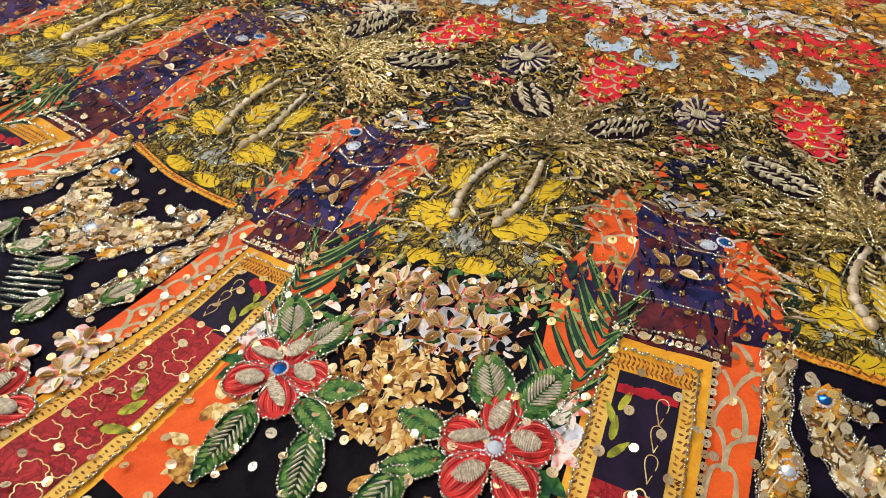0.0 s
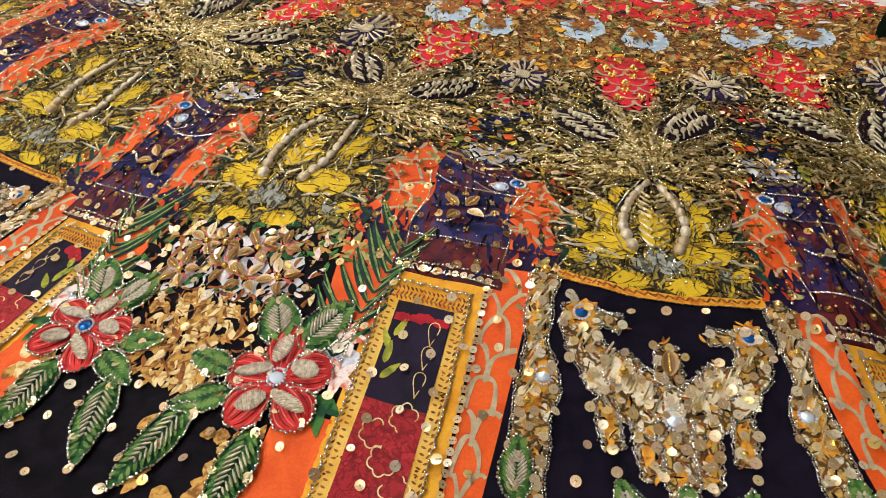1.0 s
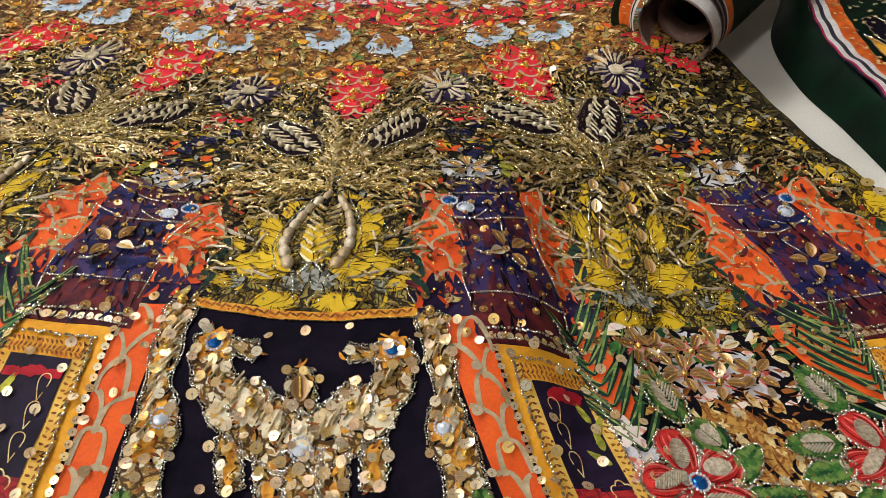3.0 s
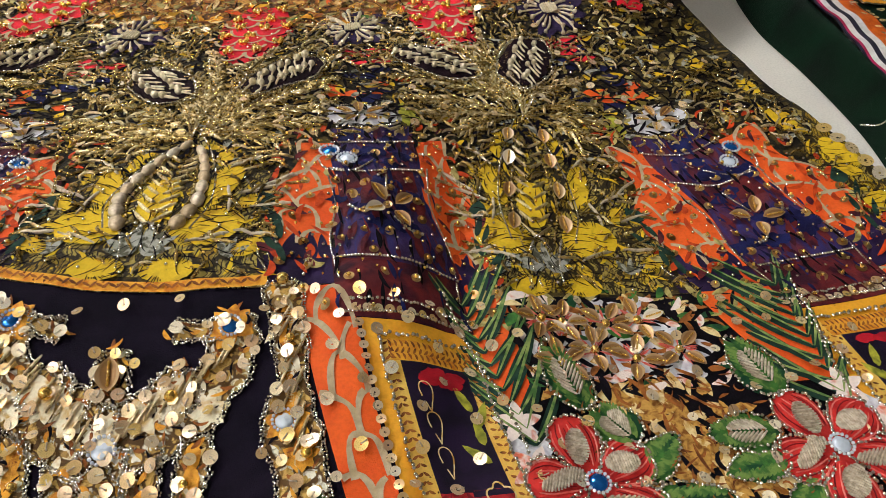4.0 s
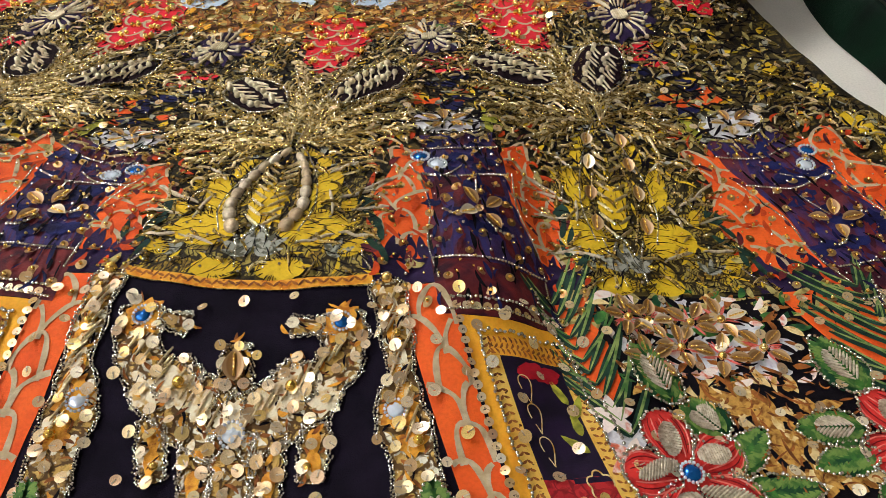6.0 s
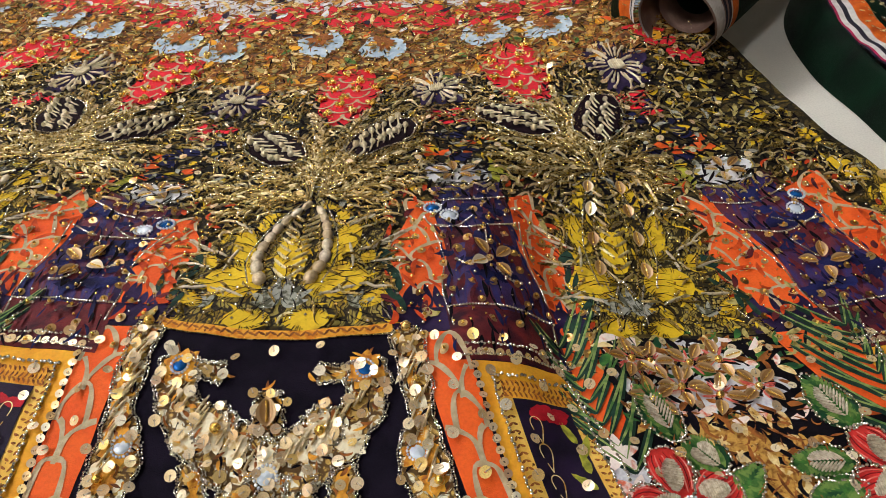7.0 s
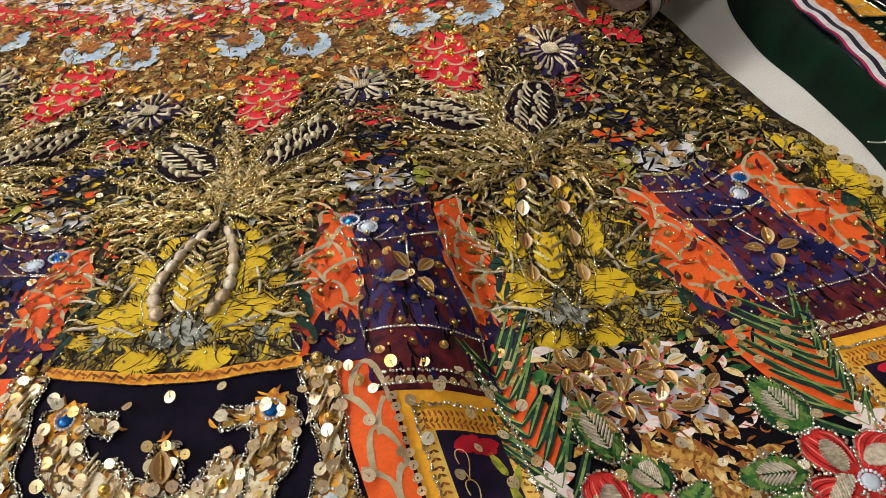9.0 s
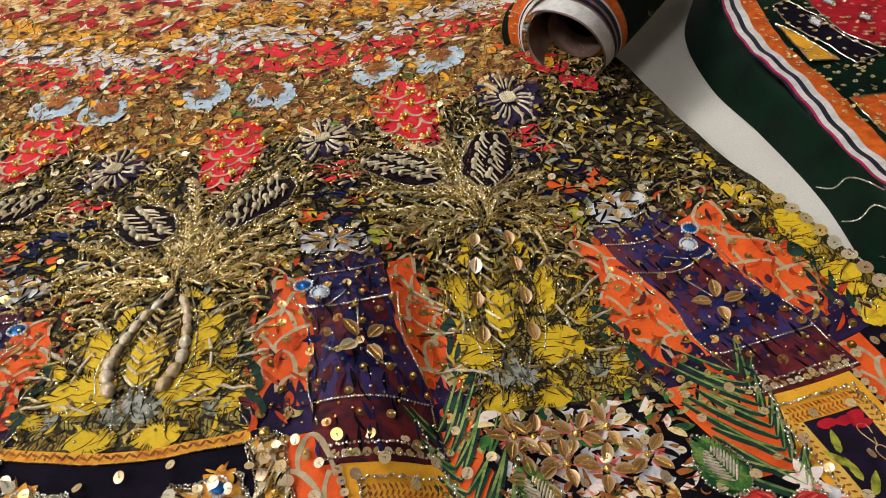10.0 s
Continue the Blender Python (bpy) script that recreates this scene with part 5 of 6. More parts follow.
    # bunch of gold leaves
    for k in range(210):
        a, v_ = n + rng.normal(0, .075), rng.uniform(-.84, -.36)
        leaf(gold if k % 3 else straw, Spot(a, v_), (0, 0), rng.uniform(200, 340), rng.uniform(.005, .0095), rng.uniform(.0022, .0045), L2 + .00006 * (k % 6), .15, rng)
    for k in range(60):
        a, v_ = n + rng.choice([-.28, .22, .08]) + rng.normal(0, .03), rng.uniform(-1.5, -.98)
        leaf(gold if k % 4 else straw, Spot(a, v_), (0, 0), rng.uniform(0, 360), rng.uniform(.006, .012), rng.uniform(.004, .007), L2 + .00006 * (k % 6), .15, rng)
    part("petal_streak", blaze, ROSE, skirt, "red streaks in the printed flowers", kind="stuff")
    part("blush_flower_print", pink, BLUSH, skirt, "blush pink printed flowers", kind="stuff")
    part("white_flower_print", white, LILAC, skirt, "white printed flowers", kind="stuff")
    part("leaf_print", green, GREEN, skirt, "green printed leaves", kind="stuff")
    part("gold_leaf_print", gold, GOLDLEAF, skirt, "bunch of ochre printed leaves", kind="stuff")
    if tealp.n:
        part("palm_frond", tealp, TEAL, skirt, "dark green palm strokes", kind="stuff")
        part("palm_frond", frond, FROND, skirt, "pale green palm strokes", kind="stuff")
    r1 = scatter(n - .2, n + .2, -.86, -.36, .0042)
    so = dashes(Soup(), r1[:, 2:], rng.uniform(0, 6.28, len(r1)), rng.uniform(.003, .007, len(r1)), rng.uniform(.0005, .0012, len(r1)), rng.normal(0, .6, len(r1)), L4 + .0002)
    part("russet_stroke", so, RUSTBROWN, skirt, "russet drawn strokes among the leaves", kind="stuff")
    part("straw_leaf_print", straw, STRAW, skirt, "pale straw printed leaves", kind="stuff")
    for row in scatter(n - .58, n + .58, -2.4, -.02, .0105):
        seq_places.append(row[2:])


for n in (-2, 0, 2):
    floral(n)
    for m in (-1, 1):
        side_frame(n, m)
for n in (-3, -1, 1):
    swag(n)


# ---- gilt bullion plumes between the domes ----
def plumes():
    def free(a, v_):
        n = round(a)
        d = abs(a - n)
        if v_ < .95 and d < .25 - .25 * max(0, (v_ - .35) / .75):
            return False
        if v_ < 1.08 and abs(d - .5) < .24 and v_ < .85:
            return False
        if d < .17 and 1.62 < v_ < 2.4:
            return False
        if abs(d - .215 - .09 * (v_ - 1.46)) < .10 and 1.24 < v_ < 1.72:
            return False
        if abs(d - .5) < .13 and (v_ > 1.75 or .9 < v_ < 1.45):
            return False
        return True

    # feathers: a stem with barbs on both sides
    for n in range(-2, 4):
        for m in (-1, 1):
            for da, v1, swing in ((.08, 1.45, .0), (.13, 1.80, .02), (.31, 1.78, .05), (.40, 1.60, .05), (.42, 1.36, .03), (.40, 1.14, -.02), (.33, .98, -.03), (.24, .84, -.03), (.20, 1.16, .03)):
                pts = [(n + .012 * m, .90), (n + (da * .42 - swing) * m, .92 + (v1 - .92) * .55), (n + da * m, v1)]
                if not spot_in(max(p[0] for p in pts) + .06):
                    continue
                stem = path_av(pts, 40)
                q = drape(stem, .0016)
                tubes(bullion, q[None], .0007)
                at_ = spaced(stem, .0025)[5:]
                k = len(at_)
                if k < 3:
                    continue
                d = np.gradient(at_, axis=0)
                base = np.arctan2(d[:, 1], d[:, 0])
                for sd in (-1, 1):
                    ln = .0078 * np.sin(math.pi * np.linspace(.18, .92, k))**.7 * rng.uniform(.75, 1.2, k)
                    ang = base + sd * (.62 + rng.normal(0, .16, k))
                    xy = at_ + np.stack([np.cos(ang), np.sin(ang)], -1) * (ln * .52)[:, None]
                    pale = rng.random(k) < .22
                    for soup, mask in ((bullion, ~pale), (ivory, pale)):
                        strands(soup, xy[mask], ang[mask], ln[mask], rng.uniform(.00045, .0007, mask.sum()), -sd * rng.uniform(.0, .5, mask.sum()), arch=.0012)
    rows_ = scatter(-2.4, 2.90, .62, 2.15, .0037, free)
    n = np.round(rows_[:, 0])
    core = flat(n, np.full(len(n), .92))
    d = rows_[:, 2:] - core
    ang = np.arctan2(d[:, 1], d[:, 0]) + rng.normal(0, .7, len(d))
    ln = rng.uniform(.004, .010, len(d))
    bend = rng.normal(0, .6, len(d))
    pale = rng.random(len(d)) < .25
    for soup, mask in ((bullion, ~pale), (ivory, pale)):
        strands(soup, rows_[mask, 2:], ang[mask], ln[mask], rng.uniform(.00045, .00075, mask.sum()), bend[mask], arch=.0010)
    # looser work over the tan upper border
    rows_ = scatter(-2.4, 2.9, 2.1, 3.4, .0060, lambda a, v_: not (abs(a - round(a)) < .18 and v_ < 2.5))
    k = len(rows_)
    strands(bullion, rows_[:, 2:], rng.uniform(0, 6.28, k), rng.uniform(.003, .007, k), np.full(k, .0006), rng.normal(0, .6, k))
    # thin work inside the domes and along the side hem
    rows_ = scatter(-2.4, 2.86, .03, .9, .0090, lambda a, v_: abs(a - round(a)) < .25 - .2 * max(0, v_ - .4) or a > 2.72)
    k = len(rows_)
    strands(bullion, rows_[:, 2:], rng.uniform(0, 6.28, k), rng.uniform(.004, .010, k), np.full(k, .00062), rng.normal(0, .5, k))
    # beaded stems of the plumes
    for n in range(-2, 4):
        for m in (-1, 1):
            for k, (da, v1) in enumerate(((.12, 1.7), (.30, 1.75), (.38, 1.35), (.34, 1.08), (.05, 1.5))):
                if n < 3 and spot_in(n + da * m):
                    bead_line(goldline if k % 2 else silver, path_av([(n + .01 * m, .90), (n + da * .4 * m, .95 + (v1 - .95) * .5), (n + da * m, v1)], 60), .00048, .0016)


plumes()
red = Soup()
for k in range(8):
    blob(red, Spot(2.63 + .016 * k, 2.34 - .065 * k + rng.normal(0, .05)), oval(rng.uniform(.004, .007), rng.uniform(.0035, .006), 16, .3), L4 + .0001, 3)
part("red_petal_print", red, PINKRED, skirt, "pink-red printed blossom by the hem", kind="stuff")
lem = Soup()
for a, v_, rx, ry in ((2.80, .22, .008, .007), (2.83, .48, .006, .011), (2.80, .75, .006, .009), (2.78, .02, .007, .006), (2.82, 1.0, .004, .008), (2.76, 1.25, .004, .006)):
    blob(lem, Spot(a, v_), oval(rx, ry, 30, .12), L3, 4)
part("yellow_patch", lem, LEMON, skirt, "lemon yellow printed patches by the hem", kind="stuff")
for mat, gap, h_, wd, nm in ((GOLDLEAF, .0085, L1, .0062, "gold_leaf_print"), (KHAKI, .0100, L2, .0042, "khaki_leaf_print"), (RUSTBROWN, .0072, L3, .0030, "russet_leaf_print"), (STRAW, .0130, L4, .0034, "straw_leaf_print"), (YELLOW, .0240, L4 + .0001, .0050, "yellow_leaf_print"), (PALEGREEN, .0300, L4 + .0001, .0034, "green_leaf_print"), (ORANGE, .0450, L4 + .0002, .0036, "orange_leaf_print"), (RUSTBROWN, .0062, L4 + .0003, .0010, "pen_stroke"), (BLACK, .0095, L4 + .0003, .0009, "pen_stroke")):
    r1 = scatter(-2.4, 2.88, 2.1, 4.4, gap)
    so = dashes(Soup(), r1[:, 2:], rng.uniform(0, 6.28, len(r1)), rng.uniform(.006, .013, len(r1)), wd * rng.uniform(.7, 1.4, len(r1)), rng.normal(0, .5, len(r1)), h_)
    part(nm, so, mat, skirt, "printed foliage of the upper border", kind="stuff")
for mat, gap, h_, wd, nm in ((LEMON, .012, L1, .0032, "yellow_leaf_print"), (KHAKI, .0085, L2, .0024, "khaki_leaf_print"), (BLACK, .0042, L3, .0014, "pen_stroke"), (GREYLEAF, .013, L3, .0026, "grey_leaf_print")):
    r1 = scatter(-2.4, 2.88, .65, 2.15, gap, lambda a, v_: v_ > .9 or abs(abs(a - round(a)) - .5) > .26)
    so = dashes(Soup(), r1[:, 2:], rng.uniform(0, 6.28, len(r1)), rng.uniform(.005, .012, len(r1)), wd * rng.uniform(.7, 1.4, len(r1)), rng.normal(0, .5, len(r1)), h_)
    part(nm, so, mat, skirt, "printed foliage under the plumes", kind="stuff")
for row in scatter(-2.4, 2.9, .9, 2.2, .016):
    seq_places.append(row[2:])
for row in scatter(-2.4, 2.9, 2.2, 6.0, .0150):
    bronze_places.append(row[2:])

# leaves printed across the blossom bands
for mat, gap, wd, nm in ((STRAW, .0165, .0030, "straw_leaf_print"), (PLUM, .0200, .0036, "plum_leaf_print"), (RUSTBROWN, .0120, .0022, "russet_leaf_print"), (GOLDLEAF, .0150, .0042, "gold_leaf_print"), (LILAC, .026, .0040, "lilac_petal_print")):
    r1 = scatter(-2.4, 2.88, 3.05, 5.2, gap)
    so = dashes(Soup(), r1[:, 2:], rng.uniform(0, 6.28, len(r1)), rng.uniform(.006, .014, len(r1)), wd * rng.uniform(.7, 1.4, len(r1)), rng.normal(0, .6, len(r1)), L4 + .0006)
    part(nm, so, mat, skirt, "printed foliage of the blossom bands", kind="stuff")

# darker strokes of the print over the orange, indigo and yellow
for mat, gap, wd, nm in ((BURNT, .0078, .0024, "burnt_orange_stroke"), (MAROON, .0150, .0026, "maroon_stroke"), (KHAKI, .0210, .0028, "khaki_leaf_print")):
    r1 = scatter(-2.4, 2.88, .05, .98, gap, lambda a, v_: .13 < abs(abs(a - round(a)) - .5) < .27)
    so = dashes(Soup(), r1[:, 2:], rng.normal(1.4, .7, len(r1)), rng.uniform(.004, .011, len(r1)), wd * rng.uniform(.5, 1.4, len(r1)), rng.normal(0, .6, len(r1)), L3 + .0001)
    part(nm, so, mat, skirt, "darker strokes of the urn print", kind="stuff")

# loose seed beads between the threads, added at random to stand in for glints
r1 = scatter(-2.4, 2.88, .02, 2.2, .0048)
balls(silver, drape(r1[::2, 2:], .0016), rng.uniform(.0004, .0008, len(r1[::2])))
balls(gold_balls, drape(r1[1::2, 2:], .0016), rng.uniform(.0004, .0007, len(r1[1::2])))
r1 = scatter(-2.4, 2.88, 2.2, 4.6, .0062)
balls(gold_balls, drape(r1[:, 2:], .0019), rng.uniform(.0005, .0009, len(r1)))

# ---- sewing on of the small work ----
part("silver_bead_line", silver, SILVER, skirt, "chains of tiny silver beads, with loose beads added for sparkle", kind="stuff")
part("gilt_bead_line", goldline, BULLION, skirt, "chains of tiny gilt beads", kind="stuff")
part("bullion_thread", bullion, BULLION, skirt, "antique gold bullion threads", kind="stuff")
part("pale_bullion_thread", ivory, GILTPALE, skirt, "pale gilt bullion threads", kind="stuff")
part("taupe_bullion_thread", taupe, TAUPE, skirt, "taupe bullion veins", kind="stuff")
part("leaf_fibre", fibres, PALEGREEN, skirt, "pale green printed leaf fibres", kind="stuff")
part("gold_ball", gold_balls, GOLD, skirt, "shiny gold balls at the flower hearts, with loose beads added for sparkle", kind="stuff")


def sequin_shape(k=14):
    """A cupped disc with a hole, and the thread that holds it."""
    t = np.arange(k) / k * 2 * math.pi
    v = [np.stack([r * np.cos(t), r * np.sin(t), np.full(k, z)], -1) for r, z in ((1, .05), (.55, .02), (.17, .0))]
    v = np.concatenate(v)
    f = grid_faces(3, k, True)[:, ::-1]
    return v, f


SEQ = sequin_shape()
THREAD = (np.array([(-.05, -.10, .05), (.95, -.10, .20), (.95, .10, .20), (-.05, .10, .05), (-.05, 0, .22), (.95, 0, .34)]), np.array([(0, 1, 5, 4), (4, 5, 2, 3), (0, 4, 3, -10**9), (1, 2, 5, -10**9)]))
seq_places, bronze_places = np.array(seq_places), np.array(bronze_places)
near = (seq_places[:, 0] > -.02) & (seq_places[:, 0] < .27) & (seq_places[:, 1] > .10) & (seq_places[:, 1] < .20)
picked = np.flatnonzero(near)[:300]
rest = np.setdiff1d(np.arange(len(seq_places)), picked)
m_seq = seats(seq_places, .0022, rng.uniform(.0016, .0022, len(seq_places)), rng, .20)
s = stamp(Soup(), SEQ, m_seq[rest])
part("sequin_scatter", s, SEQUIN, skirt, "cupped champagne sequins", kind="stuff")
s = stamp(Soup(), THREAD, m_seq)
part("sequin_thread", s, TAUPE, skirt, "threads that hold the sequins", kind="stuff")
one = Soup()
one.add(*SEQ)
seq_mesh = one.mesh("sequin", SEQUIN_LOOSE)
for i in picked:
    ob = part("sequin", seq_mesh, None, skirt)
    ob.matrix_basis = Matrix([*m_seq[i].tolist(), (0, 0, 0, 1)])
s = stamp(Soup(), SEQ, seats(bronze_places, .0012, rng.uniform(.0016, .0022, len(bronze_places)), rng, .22))
part("bronze_sequin_scatter", s, SEQUIN_DARK, skirt, "cupped bronze sequins", kind="stuff")
balls(s := Soup(), drape(bronze_places, .0020), .0008)
part("sequin_bead", s, GOLD, skirt, "gold beads that hold the bronze sequins", kind="stuff")
s = stamp(Soup(), SEQ, seats(np.array(dot_rows), .0014, .00155, rng, .12))
part("gilt_dot", s, SEQUIN, skirt, "small gilt dots in rows", kind="stuff")

# folded shell sequins, each with a row of seed beads
t_ = np.linspace(0, 1, 9)
w_ = np.linspace(-1, 1, 5)
half_ = np.sin(math.pi * t_**.85)**.8
SHELLMESH = (np.stack([np.broadcast_to(t_[:, None], (9, 5)), .5 * half_[:, None] * w_, .16 * np.abs(w_)**1.5 * half_[:, None] + 0 * t_[:, None]], -1).reshape(-1, 3), grid_faces(9, 5)[:, ::-1])
one = Soup()
one.add(*SHELLMESH)
seeds = Soup()
balls(seeds, [(x, 0, .07) for x in np.linspace(.2, .8, 6)], .075)
shell_mesh, seed_mesh = one.mesh("shell_sequin", SHELL), seeds.mesh("seed_bead", GOLD)
for sp, dx, dy, ang, ln, wd in shells:
    p = sp.at(dx, dy)
    if p[0] > .5 or p[0] < -.35:
        continue
    nrm = Vector(normals(p))
    q = sp.at(dx + math.cos(radians(ang)) * .001, dy + math.sin(radians(ang)) * .001) - p
    x = Vector((q[0], q[1], 0)).normalized()
    x = (x - nrm * x.dot(nrm)).normalized()
    x = (x + nrm * .12).normalized()
    y = nrm.cross(x).normalized()
    z = x.cross(y)
    m = Matrix.Translation(drape(p, .0017)) @ Matrix((x, y, z)).transposed().to_4x4() @ Matrix.Diagonal((ln, wd * 1.12, ln * .8, 1))
    ob = part("shell_sequin", shell_mesh, None, skirt)
    ob.matrix_basis = m
    part("seed_bead", seed_mesh, None, ob, kind="stuff")

# long smooth beads of the domes
s = Soup()
mats = []
for k, ang, a, b in dome_beads:
    o = drape(k, .0016)
    c, q = math.cos(ang), math.sin(ang)
    mats.append([[a * c, -b * q, 0, o[0]], [a * q, b * c, 0, o[1]], [0, 0, b * .8, o[2]]])
stamp(s, ROUND, mats)
part("long_bead", s, metal("beige_long_bead", [(.50, .38, .23), (.62, .50, .34), (.74, .66, .52)], .3, .4), skirt, "long smooth beige beads", kind="stuff")

# large pale sequins, overlapping along the side hem
s = Soup()
edge = spaced(flat(A_END - .012, np.linspace(-.45, .62, 80)), .0085)
stamp(s, SEQ, seats(edge, .0014, .0034, rng, .25))
part("hem_sequin", s, SEQUIN, skirt, "large pale sequins along the side hem", kind="stuff")

# ---- rolled garment behind the skirt ----
roll = thing("rolled_garment", "rolled garment with orange, white and black striped border", "garment")
RC, RD, RS = np.array([.4330, .3760, TZ + .0450]), np.array([.70, .714, 0]), np.array([.714, -.70, 0])
GILT = metal("gilt_sequin_foil", [(.86, .58, .20), (.98, .82, .46), (.72, .46, .16), (1.0, .93, .72)], .22, .75, wear=.15)
DARKGREEN = cloth("bottle_green_silk", (.0020, .017, .0075), (.0006, .0045, .0024), 40, (.3, .7), gloss=.10)
WHITE = cloth("white_ribbon", (.70, .68, .66), (.55, .52, .50), 200)
STRIPE = cloth("black_navy_ribbon", (.018, .016, .035), (.008, .007, .014), 200)
MAGENTA = cloth("magenta_piping", (.50, .02, .10), (.32, .01, .05), 200)
LINING = cloth("pinkish_lining", (.30, .19, .15), (.18, .10, .08), 60)


def roll_sheet(s0, s1, inset, material, name, label, n=90):
    th = np.linspace(-.35 * math.pi, 2.5 * math.pi, n)
    r = .0305 - .0036 * (th + 1.1) / (2 * math.pi) - inset
    lip = -.014 * np.clip(np.cos(th - .15 * math.pi), 0, 1) * np.clip(1 - (th - 2) / 4, 0, 1)
    t = np.linspace(0, 1, max(3, int((s1 - s0) / .006)))
    al = s0 + (s1 - s0) * t[None] + lip[:, None] * np.clip(1 - s0 / .09, 0, 1)
    wob = (1 + .03 * np.sin(3 * th[:, None] + 20 * al)) * (.90 + np.minimum(al, .09) * 4.5)
    p = RC + np.array([0, 0, 1]) * np.minimum(al, .09)[..., None] * .12 + RD * al[..., None] + RS * (np.sin(th)[:, None] * r[:, None] * wob)[..., None] + np.array([0, 0, 1]) * (np.cos(th)[:, None] * r[:, None] * wob * .98)[..., None]
    s_ = Soup()
    s_.add(p, grid_faces(n, len(t)))
    return part(name, s_, material, roll, label)


roll_sheet(.0, .20, .0014, LINING, "lining", "pinkish beige lining")
roll_sheet(.014, .20, .0095, LINING, "inner_turn", "inner turn of the rolled lining")
# dark sheet added deep in the mouth to paint the shade inside the roll
roll_sheet(.026, .20, .0165, DARKGREEN, "inner_turn", "dark inner sheet added as the shade inside the roll")
at = 0.0
for w0, mat, name in ((.0105, WHITE, "border_stripe"), (.0026, STRIPE, "border_stripe"), (.0014, LINING, "border_stripe"), (.0032, STRIPE, "border_stripe"), (.0014, WHITE, "border_stripe"), (.0070, BRIGHTRUST, "orange_border"), (.18, DARKGREEN, "body_cloth")):
    roll_sheet(at, at + w0, 0, mat, name, "")
    at += w0


# the sheet's start, turned back over the left of the mouth
u, w = np.linspace(0, 1, 16), 0.0
ang = -1.95 + 1.75 * u
rim = RC + RS * (np.sin(ang) * .0285)[:, None] + np.array([0, 0, 1]) * (np.cos(ang) * .0285)[:, None]
flap = -RS * .7 + RD * .62 + np.array([0, 0, -.30])
for w0, mat, name, lb in ((.0026, WHITE, "border_stripe", ""), (.0016, STRIPE, "border_stripe", ""), (.0012, WHITE, "border_stripe", ""), (.0150, BRIGHTRUST, "orange_border", "bright orange border of the turned edge"), (.0100, DARKGREEN, "turned_edge", "")):
    d = np.linspace(w, w + w0, 5)
    p = rim[:, None] + flap * d[None, :, None] + np.array([0, 0, 1]) * (.004 * np.sin(math.pi * np.clip(d / .03, 0, 1)))[None, :, None]
    s = Soup()
    s.add(p, grid_faces(16, 5))
    part(name, s, mat, roll, lb)
    w += w0


def on_roll(al, th, h=.0006):
    r = (.0305 - .0036 * (th + 1.1) / (2 * math.pi)) * (.90 + np.minimum(al, .09) * 4.5) * (1 + .03 * np.sin(3 * th + 20 * al)) + h
    return RC + np.array([0, 0, 1]) * np.minimum(al, .09)[..., None] * .12 + RD * al[..., None] + RS * (np.sin(th) * r)[..., None] + np.array([0, 0, 1]) * (np.cos(th) * r)[..., None]


s = Soup()
m = np.zeros((26, 3, 4))
for i in range(3):
    m[:, i, i] = .0015
e = rng.uniform(.007, .019, 26)
k = rng.integers(2, 14, 26)
m[:, :, 3] = rim[k] + flap * e[:, None] + np.array([0, 0, 1]) * (.0012 + .004 * np.sin(math.pi * e / .03))[:, None]
stamp(s, SEQ, m)
part("gold_sequin", s, GILT, roll, "small gold sequins", kind="stuff")
s = Soup()
al, th = rng.uniform(.034, .13, 190), rng.uniform(-.2, 2.0, 190)
c = on_roll(al, th, .0012)
nr = np.stack([RS[0] * np.sin(th), RS[1] * np.sin(th), np.cos(th)], -1)
x = np.cross(nr, RD)
m = np.stack([x * .0014, np.cross(nr, x) * .0014, nr * .0014, c], -1)
stamp(s, SEQ, m)
part("gold_sequin", s, GILT, roll, "small gold sequins", kind="stuff")
for a0, t0, ra, rt, mat in ((.050, .35, .010, .28, YELLOW), (.072, .30, .011, .30, NAVY), (.094, .55, .010, .34, CRIMSON)):
    u, w0 = np.meshgrid(np.linspace(-1, 1, 6), np.linspace(-1, 1, 8), indexing="ij")
    s = Soup()
    s.add(on_roll(a0 + ra * u, t0 + rt * w0, .0008), grid_faces(6, 8))
    part("patchwork", s, mat, roll, "bright patchwork piece")

# ---- green folded garment beside the skirt ----
green = thing("folded_garment", "folded bottle-green garment with striped ribbon and sequinned patchwork border", "garment")
LEFT = smooth_path([(.66, .60), (.600, .502), (.547, .431), (.524, .362), (.520, .305), (.512, .244), (.495, .185), (.475, .10)], 120)
SEAM = smooth_path([(.67, .60), (.606, .490), (.562, .421), (.539, .358), (.528, .299), (.519, .247), (.513, .195), (.50, .10)], 120)
GZ = .0115


def garment(w, h=0.0):
    """Places on the garment: w metres beyond the ribbon's edge at each of its stations."""
    d = np.gradient(SEAM, axis=0)
    d /= np.linalg.norm(d, axis=1)[:, None]
    nrm = np.stack([-d[:, 1], d[:, 0]], -1)
    p = SEAM[:, None] + nrm[:, None] * np.asarray(w)[..., None]
    z = GZ + h + .0022 * np.sin(p[..., 0] * 60 + 1) * np.sin(p[..., 1] * 45) - .10 * np.maximum(p[..., 0] - .70, 0)
    return np.concatenate([p, z[..., None]], -1)


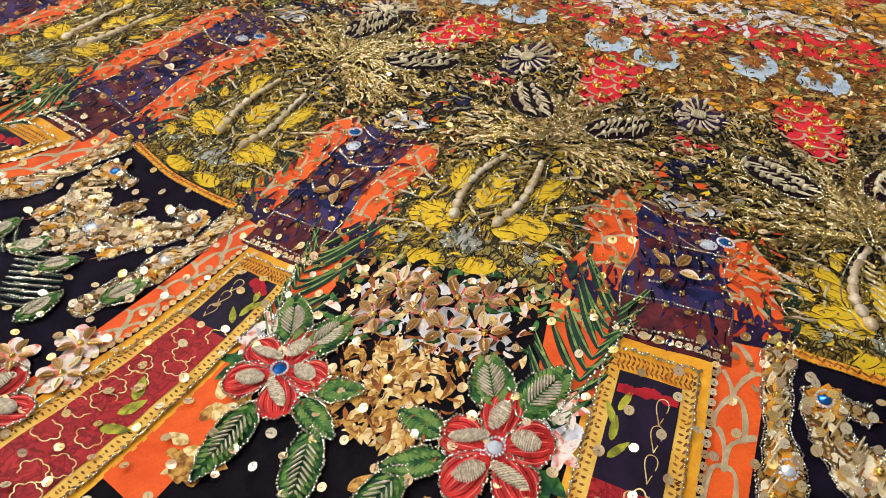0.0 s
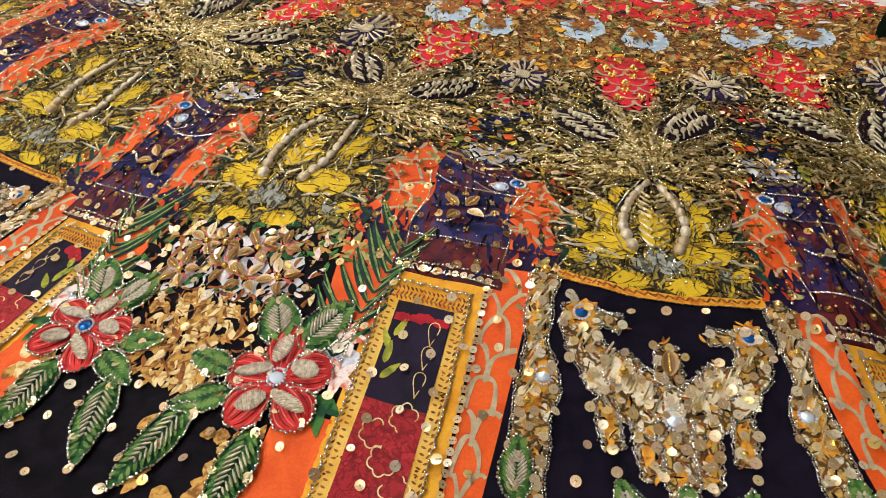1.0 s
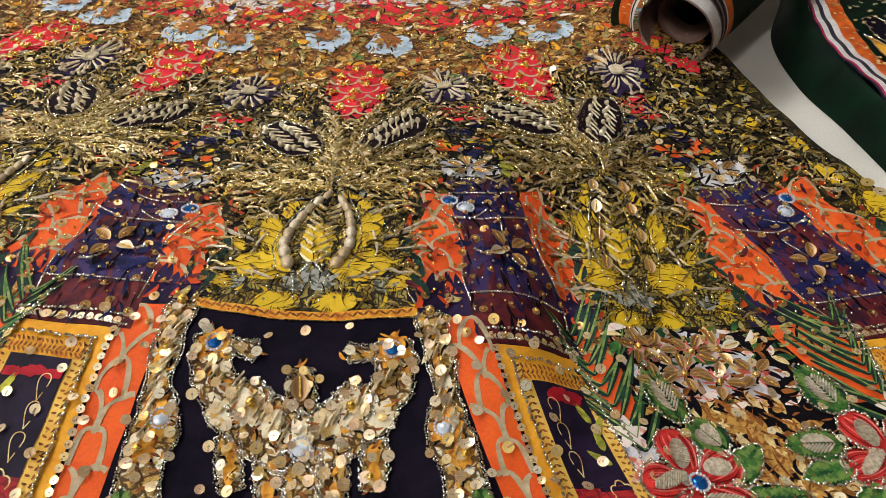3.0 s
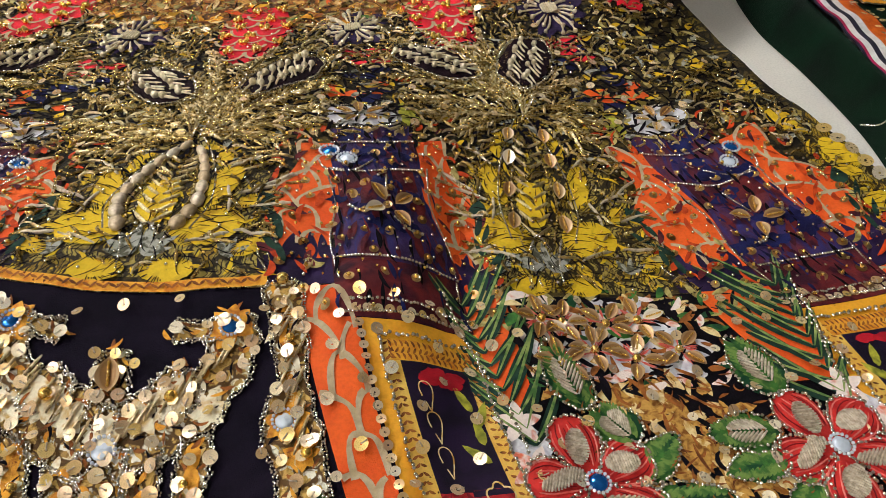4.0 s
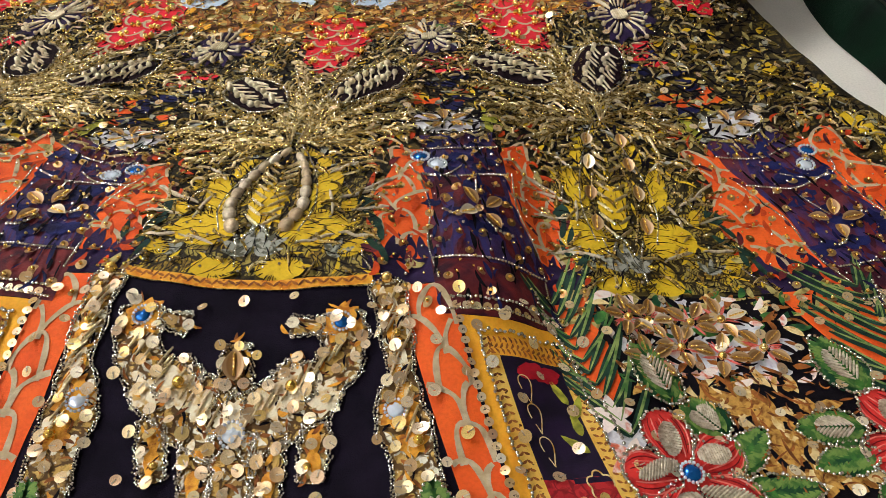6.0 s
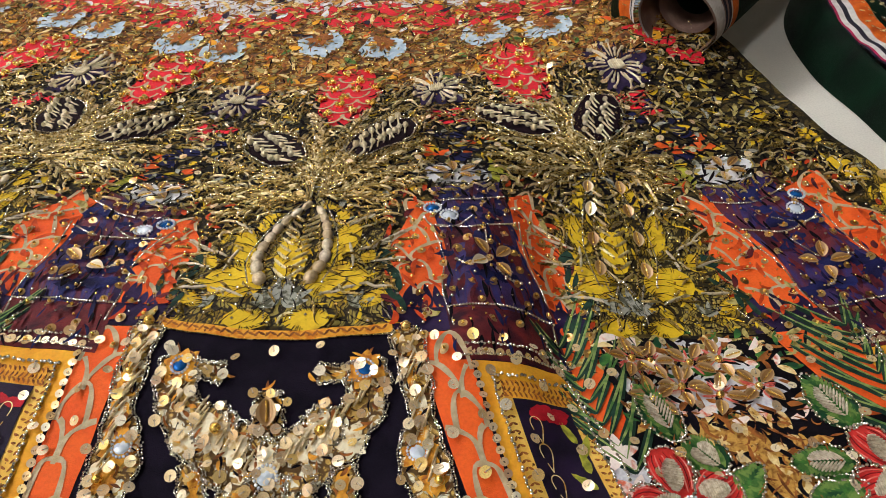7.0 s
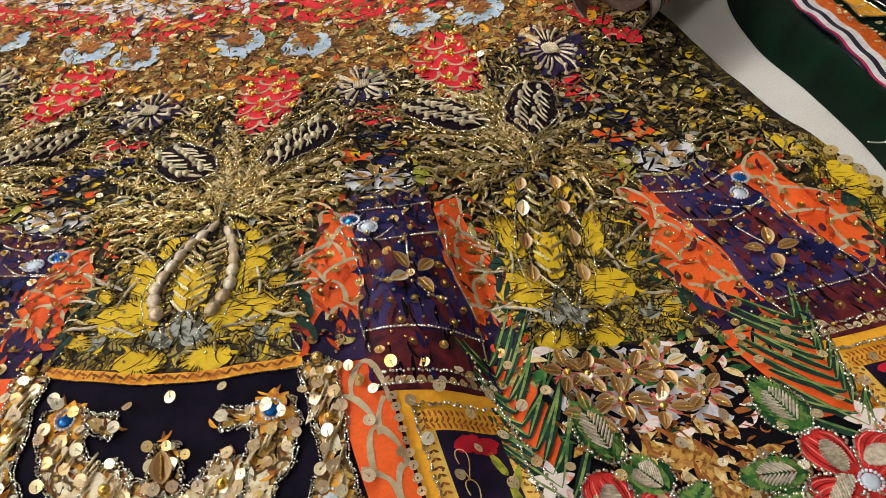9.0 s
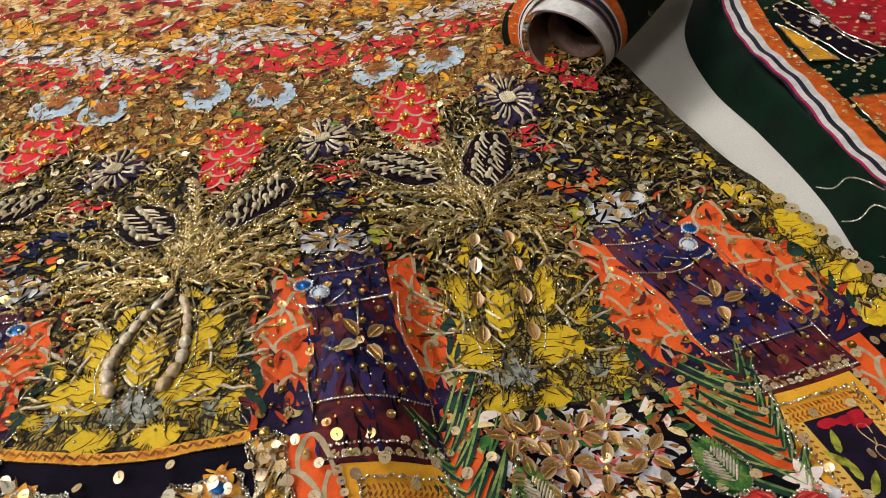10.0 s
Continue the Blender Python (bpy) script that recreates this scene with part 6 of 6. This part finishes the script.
k = np.linspace(0, 1, 14)
side = LEFT[:, None] * (1 - k[:, None]) + SEAM[:, None] * k[:, None]
zz = TZ + .0008 + (GZ - TZ - .0008) * np.sin(k * math.pi / 2)**.8 + .0010 * np.sin(np.arange(120)[:, None] * .35) * np.sin(k * math.pi)
s = Soup()
s.add(np.concatenate([side, np.broadcast_to(zz, (120, 14))[..., None]], -1), grid_faces(120, 14))
part("body_cloth", s, DARKGREEN, green, "plain bottle-green silk")
at = 0.0
for w0, mat, nm, lb in ((.0016, STRIPE, "ribbon_stripe", ""), (.0014, MAGENTA, "piping", "magenta piping"), (.0030, WHITE, "ribbon_stripe", ""), (.0026, STRIPE, "ribbon_stripe", ""), (.0038, WHITE, "ribbon_stripe", ""), (.0095, BRIGHTRUST, "orange_border", "bright orange border"), (.14, DARKGREEN, "patchwork_ground", "green ground of the patchwork")):
    n_ = max(3, int(w0 / .006))
    w = np.broadcast_to(np.linspace(at, at + w0, n_), (120, n_))
    ramp = np.clip((w - .0) / .01, 0, 1) * .0015
    s = Soup()
    v3 = garment(w)
    v3[..., 2] += ramp + .0006 * np.sin(np.arange(120) * .8)[:, None] * (w0 < .02)
    s.add(v3, grid_faces(120, n_))
    part(nm, s, mat, green, lb)
    at += w0
at0 = at - .14


def on_garment(st, w, h=.0022):
    """One place by station (0 to 119) and distance beyond the border."""
    i = int(round(st))
    return garment(np.full((120, 1), at0 + w), h)[i, 0]


def piece(points, mat, label, h):
    """A flat patchwork piece with a pale couched outline."""
    q = np.array([on_garment(a, w, h) for a, w in points])
    s_ = Soup()
    c_ = q.mean(0)
    n_ = len(q)
    ring_ = [c_ + (q - c_) * f for f in (.02, .5, 1)]
    s_.add(np.stack(ring_), grid_faces(3, n_, True))
    part("patchwork", s_, mat, green, label)
    o = Soup()
    loop = np.concatenate([q, q[:1]])
    t = np.linspace(0, n_, 60)
    line = np.stack([np.interp(t, np.arange(n_ + 1), loop[:, c]) for c in range(3)], -1) + (0, 0, .0004)
    tubes(o, line[None] + rng.normal(0, .0002, line[None].shape), .00062)
    part("outline", o, SILVER, green, "pale couched outline")


piece(((26, .030), (28, .075), (44, .082), (62, .074), (58, .048), (50, .036), (40, .030)), CRIMSON, "red patchwork piece", .0020)
piece(((40, .006), (38, .016), (46, .030), (52, .034), (60, .044), (62, .026), (54, .020), (47, .008)), NAVY, "navy zigzag patchwork piece", .0030)
piece(((46, .002), (51, .012), (60, .020), (60, .002)), YELLOW, "yellow patchwork piece", .0026)
piece(((72, .002), (72, .030), (86, .030), (86, .002)), BRIGHTRUST, "orange patchwork piece", .0022)
for st, w in ((38, .042), (46, .055), (54, .062), (47, .024)):
    piece(((st - 1.6, w), (st, w + .004), (st + 1.6, w), (st, w - .004)), LILAC, "small pale diamond", .0036)
s = Soup()
pl = np.array([on_garment(rng.uniform(18, 100), rng.uniform(.001, .07), .0042) for _ in range(330)] + [on_garment(rng.uniform(18, 80), rng.uniform(-.0095, -.001), .0042) for _ in range(60)])
m = np.zeros((len(pl), 3, 4))
for i in range(3):
    m[:, i, i] = .0014
m[:, :3, 0] += rng.normal(0, .0003, (len(pl), 3))
m[:, :, 3] = pl
stamp(s, SEQ, m)
part("gold_sequin", s, GILT, green, "small gold sequins", kind="stuff")
s = Soup()
for y0, f0, f1 in ((.253, .04, .85), (.226, .04, .85)):
    f = np.linspace(f0, f1, 60)
    i0, i1 = int(np.argmin(np.abs(LEFT[:, 1] - y0))), int(np.argmin(np.abs(SEAM[:, 1] - y0 + .040)))
    i = (i0 + (i1 - i0) * f + 1.2 * np.sin(f * 9)).round(3)
    l2, s2 = [np.stack([np.interp(i, np.arange(120), c[:, k]) for k in (0, 1)], -1) for c in (LEFT, SEAM)]
    q = l2 * (1 - f[:, None]) + s2 * f[:, None]
    z = TZ + .0014 + (GZ - TZ - .0008) * np.sin(f * math.pi / 2)**.8 + .0010 * np.sin(i * .35) * np.sin(f * math.pi)
    balls(s, np.concatenate([q, z[:, None]], -1), .00055)
part("silver_cord", s, SILVER, green, "silver couched lines", kind="stuff")
